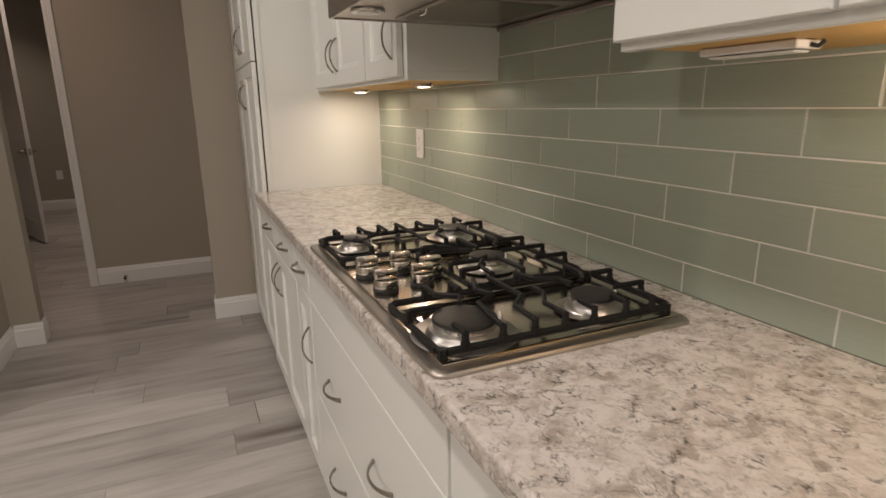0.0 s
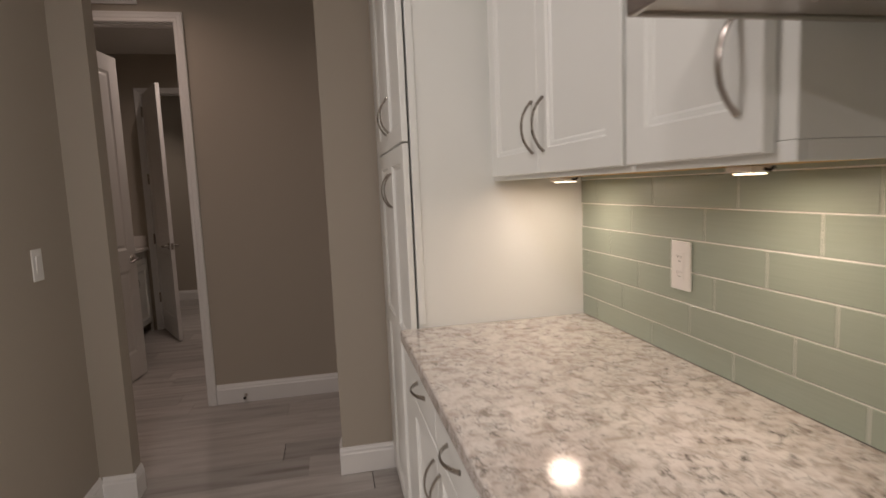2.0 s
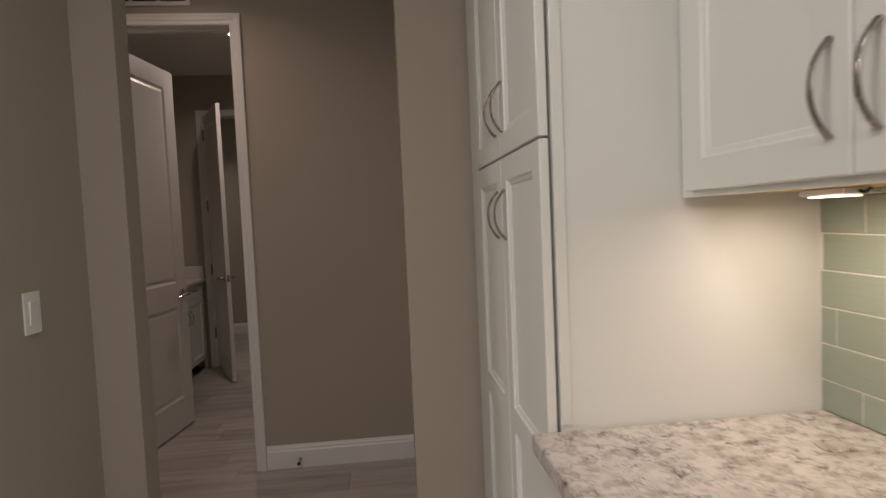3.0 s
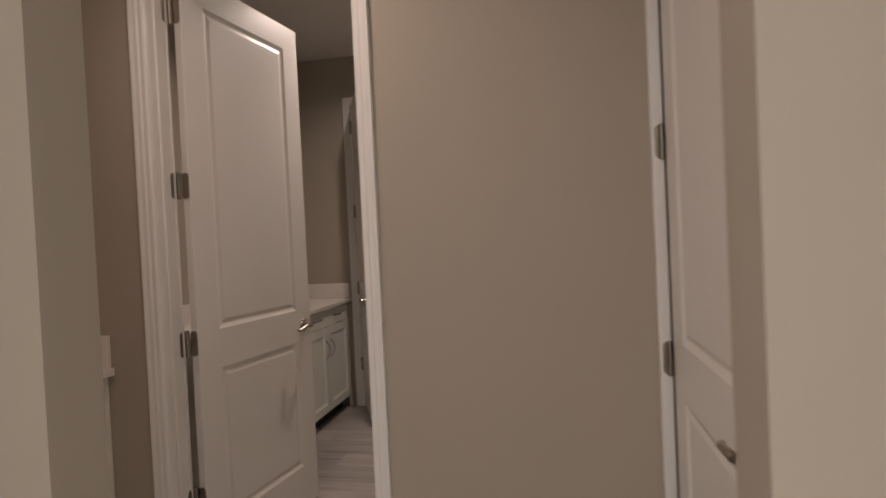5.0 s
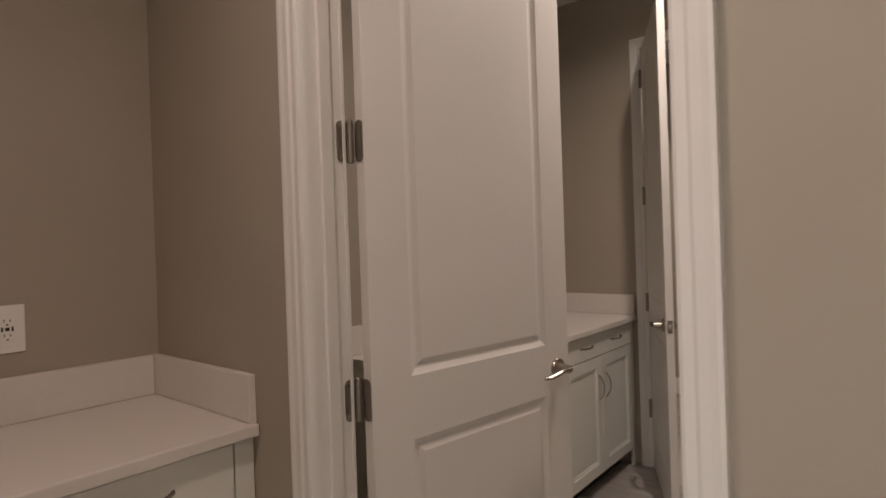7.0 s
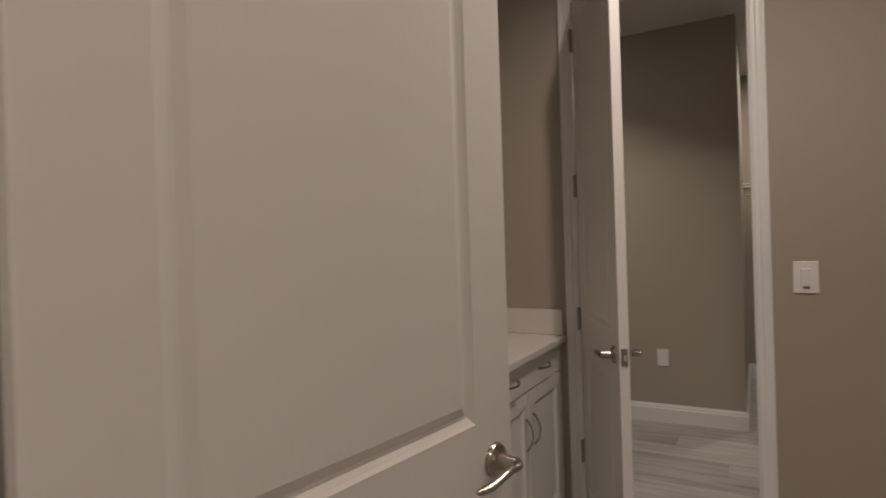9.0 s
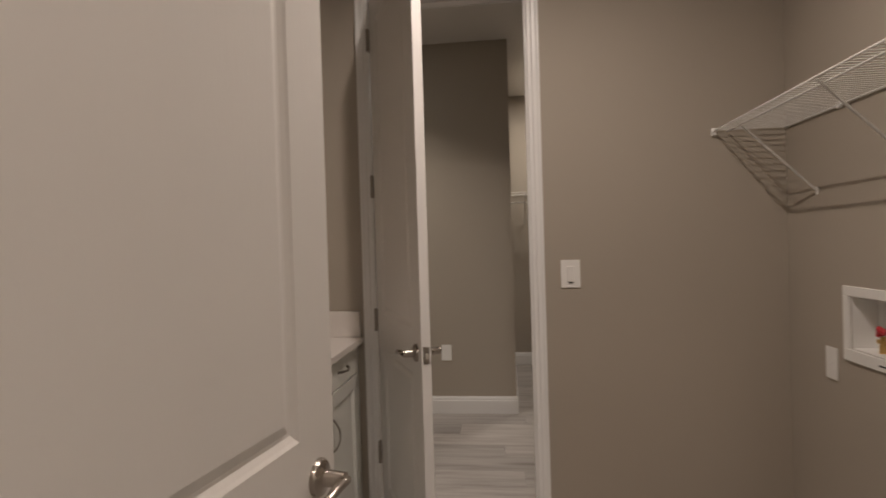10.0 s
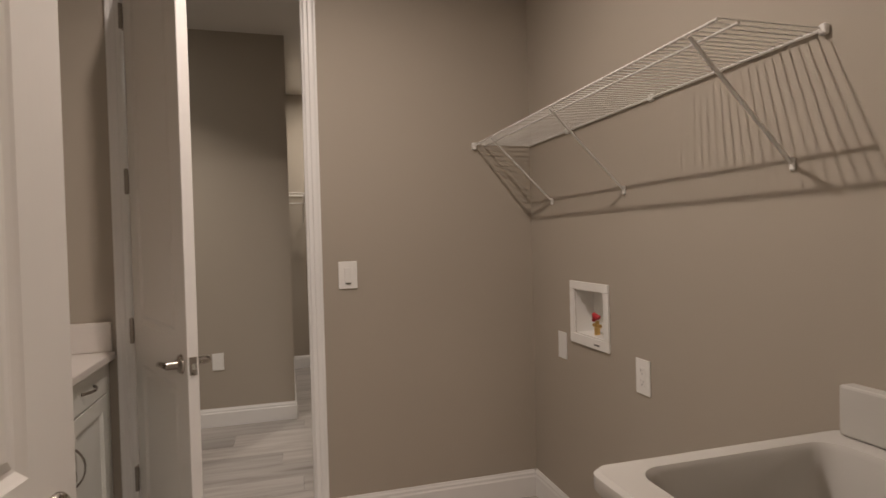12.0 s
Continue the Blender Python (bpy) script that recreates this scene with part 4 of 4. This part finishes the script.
cream_counter("laundry_worktop", -1.765, 5.70, LAU_Y1 - 0.001, True, "smooth cream laundry worktop with a low backsplash")

# ---- laundry: washer box, wire shelf, sink ----
wb = thing("washer_box", pose(LAU_X1, BOX_Y, BOX_Z, 0, 0, -90), "white recessed washing machine outlet box with a red valve", "outlet box")
W2, H2 = 0.150, 0.133
part("flange", boxes((-W2, W2, -0.010, -0.0005, -H2, -H2 + 0.042), (-W2, W2, -0.010, -0.0005, H2 - 0.035, H2), (-W2, -W2 + 0.035, -0.010, -0.0005, -H2 + 0.0422, H2 - 0.0352), (W2 - 0.035, W2, -0.010, -0.0005, -H2 + 0.0422, H2 - 0.0352), bevel=0.002), plastic_white, wb)
part("box_back", boxes((-0.1145, 0.1145, 0.086, 0.090, -0.0905, 0.0975), (-0.1145, -0.1115, 0.0005, 0.0855, -0.0905, 0.0975), (0.1115, 0.1145, 0.0005, 0.0855, -0.0905, 0.0975),
                       (-0.111, 0.111, 0.0005, 0.0855, -0.0905, -0.0875), (-0.111, 0.111, 0.0005, 0.0855, 0.0945, 0.0975)), plastic_white, wb)
b = bmesh.new()
lathe(b, [(0.012, -0.087), (0.012, -0.058), (0.009, -0.055), (0.009, -0.030)], 12, (-0.012, 0.04, 0))
tube(b, [(-0.037, 0.04, -0.05), (0.013, 0.04, -0.05)], 0.008, 8)
v = part("valve", b, brass, wb, "brass tap", smooth=True)
b = bmesh.new()
tube(b, [(-0.026, 0.036, -0.028), (-0.012, 0.028, -0.004), (0.008, 0.036, -0.016)], 0.011, 8)
part("valve_lever", b, red_mat, v, "red plastic tap lever", smooth=True)
part("box_slot", boxes((0.045, 0.085, -0.0106, -0.0101, -0.118, -0.112)), dark, wb)

SH_Z, SH_Y0, SH_Y1, SH_D = 1.765, 5.868, 7.465, 0.296
sh = thing("wire_shelf", pose(LAU_X1, SH_Y0, SH_Z), "white wire shelf on diagonal braces above the washer place", "shelf")
SL = SH_Y1 - SH_Y0
for nm, x, z, r in (("rail", -0.008, 0.0, 0.004), ("rail", -SH_D, 0.0, 0.0035), ("rail", -SH_D + 0.054, -0.004, 0.0035)):
    b = bmesh.new()
    tube(b, [(x, 0, z), (x, SL, z)], r, 8)
    part(nm, b, wire_white, sh, smooth=True)
b = bmesh.new()
tube(b, [(-0.004, 0, 0.003), (-SH_D - 0.001, 0, 0.003), (-SH_D - 0.004, 0, -0.004)], 0.0019, 5)
w0 = part("wire", b, wire_white, sh)
w0.location = (0, 0.004, 0)
NW = 64
for k in range(1, NW + 1):
    s = new("wire", w0.data)
    s.parent = sh
    s.location = (0, 0.004 + k * (SL - 0.008) / NW, 0)
for yy in (0.09, 0.791, 1.362):
    b = bmesh.new()
    tube(b, [(-SH_D, yy, -0.006), (-0.006, yy, -0.290)], 0.006, 6, 0.7)
    br = part("brace", b, wire_white, sh, smooth=True)
    part("brace_clip", boxes((-0.008, -0.0005, yy - 0.008, yy + 0.008, -0.308, -0.276), bevel=0.003), plastic_white, br)
for yy in (0.0, 0.62, 1.2):
    part("wall_clip", boxes((-0.016, -0.0005, yy - 0.009, yy + 0.009, -0.012, 0.012), bevel=0.003), plastic_white, sh)
part("end_bracket", boxes((-SH_D - 0.012, -SH_D + 0.010, SL - 0.010, SL + 0.004, -0.022, 0.012), bevel=0.003), plastic_white, sh)

sk = thing("laundry_sink", pose(LAU_X1, 5.185, 0), "deep white laundry sink on a cabinet against the wall", "sink")
KX, KY = 0.64, 0.665


def sring(x0, x1, y0, y1, r, z):
    return [(x, y, z) for x, y in rounded(x0, x1, y0, y1, r, 8)]


bm = bmesh.new()
loft(bm, [sring(-KX + 0.01, -0.002, 0.01, KY - 0.01, 0.03, 0.815), sring(-KX, -0.001, 0.0, KY, 0.035, 0.83), sring(-KX, -0.001, 0.0, KY, 0.035, 0.856), sring(-KX + 0.008, -0.004, 0.008, KY - 0.008, 0.03, 0.864),
          sring(-KX + 0.075, -0.085, 0.05, KY - 0.042, 0.055, 0.862), sring(-KX + 0.083, -0.093, 0.058, KY - 0.050, 0.05, 0.85), sring(-KX + 0.098, -0.108, 0.073, KY - 0.065, 0.08, 0.48), sring(-KX + 0.15, -0.16, 0.125, KY - 0.12, 0.06, 0.455)], bottom=False)
bmesh.ops.recalc_face_normals(bm, faces=bm.faces)
part("basin", bm, sink_white, sk, smooth=True)
part("sink_back", boxes((-0.042, -0.001, 0.0, KY - 0.032, 0.8645, 0.975), bevel=0.006, seg=2), sink_white, sk)
part("cabinet_body", boxes((-KX + 0.03, -0.002, 0.03, KY - 0.03, 0.08, 0.44), (-KX + 0.03, -KX + 0.05, 0.03, KY - 0.03, 0.4405, 0.814), (-KX + 0.0505, -0.002, 0.03, 0.05, 0.4405, 0.814), (-KX + 0.0505, -0.002, KY - 0.05, KY - 0.03, 0.4405, 0.814), bevel=0.002), vanity_white, sk)
part("toe_kick", boxes((-KX + 0.08, -0.002, 0.05, KY - 0.05, 0.0, 0.0795)), dark, sk)


# ---- ceiling lights ----
def ceiling_light(x, y, glow, label):
    c = thing("ceiling_light", pose(x, y, CEIL), label, "ceiling light", "ceiling lights")
    b = bmesh.new()
    lathe(b, [(0.082, -0.014), (0.098, -0.012), (0.104, -0.004), (0.104, -0.0005)], 32)
    part("trim_ring", b, plastic_white, c, smooth=True)
    b = bmesh.new()
    lathe(b, [(0.060, -0.022), (0.080, -0.0175), (0.081, -0.0145)], 32)
    part("diffuser", b, glow, c, "glowing round diffuser", smooth=True)


# only laundry and hall have known lights; the rest pair with added lamps
for x, y in ((-1.0, 4.33), (-1.02, 6.28), (-2.1, 8.3), (-0.5, 10.1), (-0.45, -1.0), (-0.45, 0.7), (-0.45, 2.1), (-3.7, -1.4), (-2.6, 2.2)):
    ceiling_light(x, y, glow_soft, "round white flush ceiling light, switched on, assumed except in hall and laundry")

# ---- closet beyond the vestibule: wire shelf ----
cs = thing("closet_shelf", pose(-1.045, 10.85, 1.80), "white wire closet shelf with a hanging rail", "shelf")
for yy, z in ((-0.01, 0.0), (-0.30, 0.0), (-0.30, -0.03), (-0.27, -0.10)):
    b = bmesh.new()
    tube(b, [(0.002, yy, z), (2.0, yy, z)], 0.006 if z < -0.05 else 0.004, 6)
    part("rail", b, wire_white, cs, smooth=True)
b = bmesh.new()
tube(b, [(0, -0.005, 0.003), (0, -0.30, 0.003), (0, -0.302, -0.03)], 0.002, 4)
w1 = part("wire", b, wire_white, cs)
w1.location = (0.02, 0, 0)
for k in range(1, 70):
    s = new("wire", w1.data)
    s.parent = cs
    s.location = (0.02 + 0.028 * k, 0, 0)
for u in (0.15, 0.8, 1.5):
    b = bmesh.new()
    tube(b, [(u, -0.30, -0.005), (u, -0.004, -0.30)], 0.006, 6)
    part("brace", b, wire_white, cs, smooth=True)

# ---- glass tiles on the kitchen wall ----
TILE_L, TILE_H, JOINT = 0.311, 0.0777, 0.0030
splash = tagged(part("tile_backing", boxes((SPLASH_X - 0.0035, SPLASH_X - 0.0005, -0.58, 2.9165, TOP_Z + 0.0005, 2.3)), grout_mat), "pale grout behind green glass tiles", "backsplash", kind="structure")
ROW_PHASE = (0.635, 0.785, 0.698, 0.857, 0.733, 0.939, 1.212, 1.430, 1.30, 1.46)
tile_cache = {}


def tile_mesh(length, height):
    key = (round(length, 3), round(height, 3))
    if key not in tile_cache:
        b = bmesh.new()
        c = 0.0014
        l, h = length / 2, height / 2
        loft(b, [[(0, -l, -h), (0, l, -h), (0, l, h), (0, -l, h)], [(-0.003, -l, -h), (-0.003, l, -h), (-0.003, l, h), (-0.003, -l, h)],
                 [(-0.0042, -l + c, -h + c), (-0.0042, l - c, -h + c), (-0.0042, l - c, h - c), (-0.0042, -l + c, h - c)]])
        bmesh.ops.recalc_face_normals(b, faces=b.faces)
        me = bpy.data.meshes.new("tile")
        b.to_mesh(me)
        b.free()
        me.materials.append(tile_mat)
        tile_cache[key] = me
    return tile_cache[key]


for row, phase in enumerate(ROW_PHASE):
    z0 = max(TOP_Z - 0.001, TOP_Z - 0.012 + row * TILE_H)
    lo, hi = (-0.57, 2.9155) if row < 7 else (0.834, 1.718)
    k = math.floor((lo - phase) / TILE_L)
    while phase + k * TILE_L < hi:
        a, c = max(lo, phase + k * TILE_L), min(hi, phase + (k + 1) * TILE_L)
        k += 1
        if c - a < 0.012:
            continue
        z1 = TOP_Z - 0.012 + (row + 1) * TILE_H
        if row == 6 and (c < 0.9 or a > 1.66):
            z1 = 1.408          # cut off behind the wall cabinets
        s = new("tile", tile_mesh(c - a - JOINT, z1 - z0 - JOINT))
        s.parent = splash
        s.location = (SPLASH_X - 0.0012, (a + c) / 2, (z0 + z1) / 2)

# ---- floor planks, laid across the walk ----
PLANK_W, PLANK_L = 0.2035, 1.22
floor = tagged(part("floor_underlay", boxes((-4.4, 1.0, -3.6, 11.6, -0.0115, -0.0085)), dark), "grey-brown wood plank floor", "floor", kind="structure")
plank_cache = {}


def plank_mesh(length):
    key = round(length, 2)
    if key not in plank_cache:
        b = bmesh.new()
        l, h, c = key / 2 - 0.0004, PLANK_W / 2 - 0.0004, 0.0009
        loft(b, [[(-l, -h, -0.008), (l, -h, -0.008), (l, h, -0.008), (-l, h, -0.008)], [(-l, -h, -0.0016), (l, -h, -0.0016), (l, h, -0.0016), (-l, h, -0.0016)],
                 [(-l + c, -h + c, 0), (l - c, -h + c, 0), (l - c, h - c, 0), (-l + c, h - c, 0)]])
        bmesh.ops.recalc_face_normals(b, faces=b.faces)
        me = bpy.data.meshes.new("plank")
        b.to_mesh(me)
        b.free()
        me.materials.append(plank_mat)
        plank_cache[key] = me
    return plank_cache[key]


rng = random.Random(7)
KNOWN = {0: 0.06, 1: -0.30, 3: -0.45, -2: 0.06}
for row in range(-31, 44):
    y = 2.612 + (row + 0.5) * PLANK_W
    near = -8 <= row <= 22
    x0, x1 = (-2.35, 0.92) if near else (-4.39, 0.92)
    if row >= 25:
        x0 = -4.0
    start = KNOWN.get(row, rng.uniform(-0.6, 0.6))
    k = math.floor((x0 - start) / PLANK_L)
    while start + k * PLANK_L < x1:
        a, c = max(x0, start + k * PLANK_L), min(x1, start + (k + 1) * PLANK_L)
        k += 1
        if c - a < 0.02:
            continue
        s = new("plank", plank_mesh(c - a))
        s.parent = floor
        s.location = ((a + c) / 2, y, 0)
    if near and row < 6:
        a = -4.39
        while a < -2.36:
            c = min(-2.36, a + PLANK_L)
            s = new("plank", plank_mesh(c - a))
            s.parent = floor
            s.location = ((a + c) / 2, y, 0)
            a = c
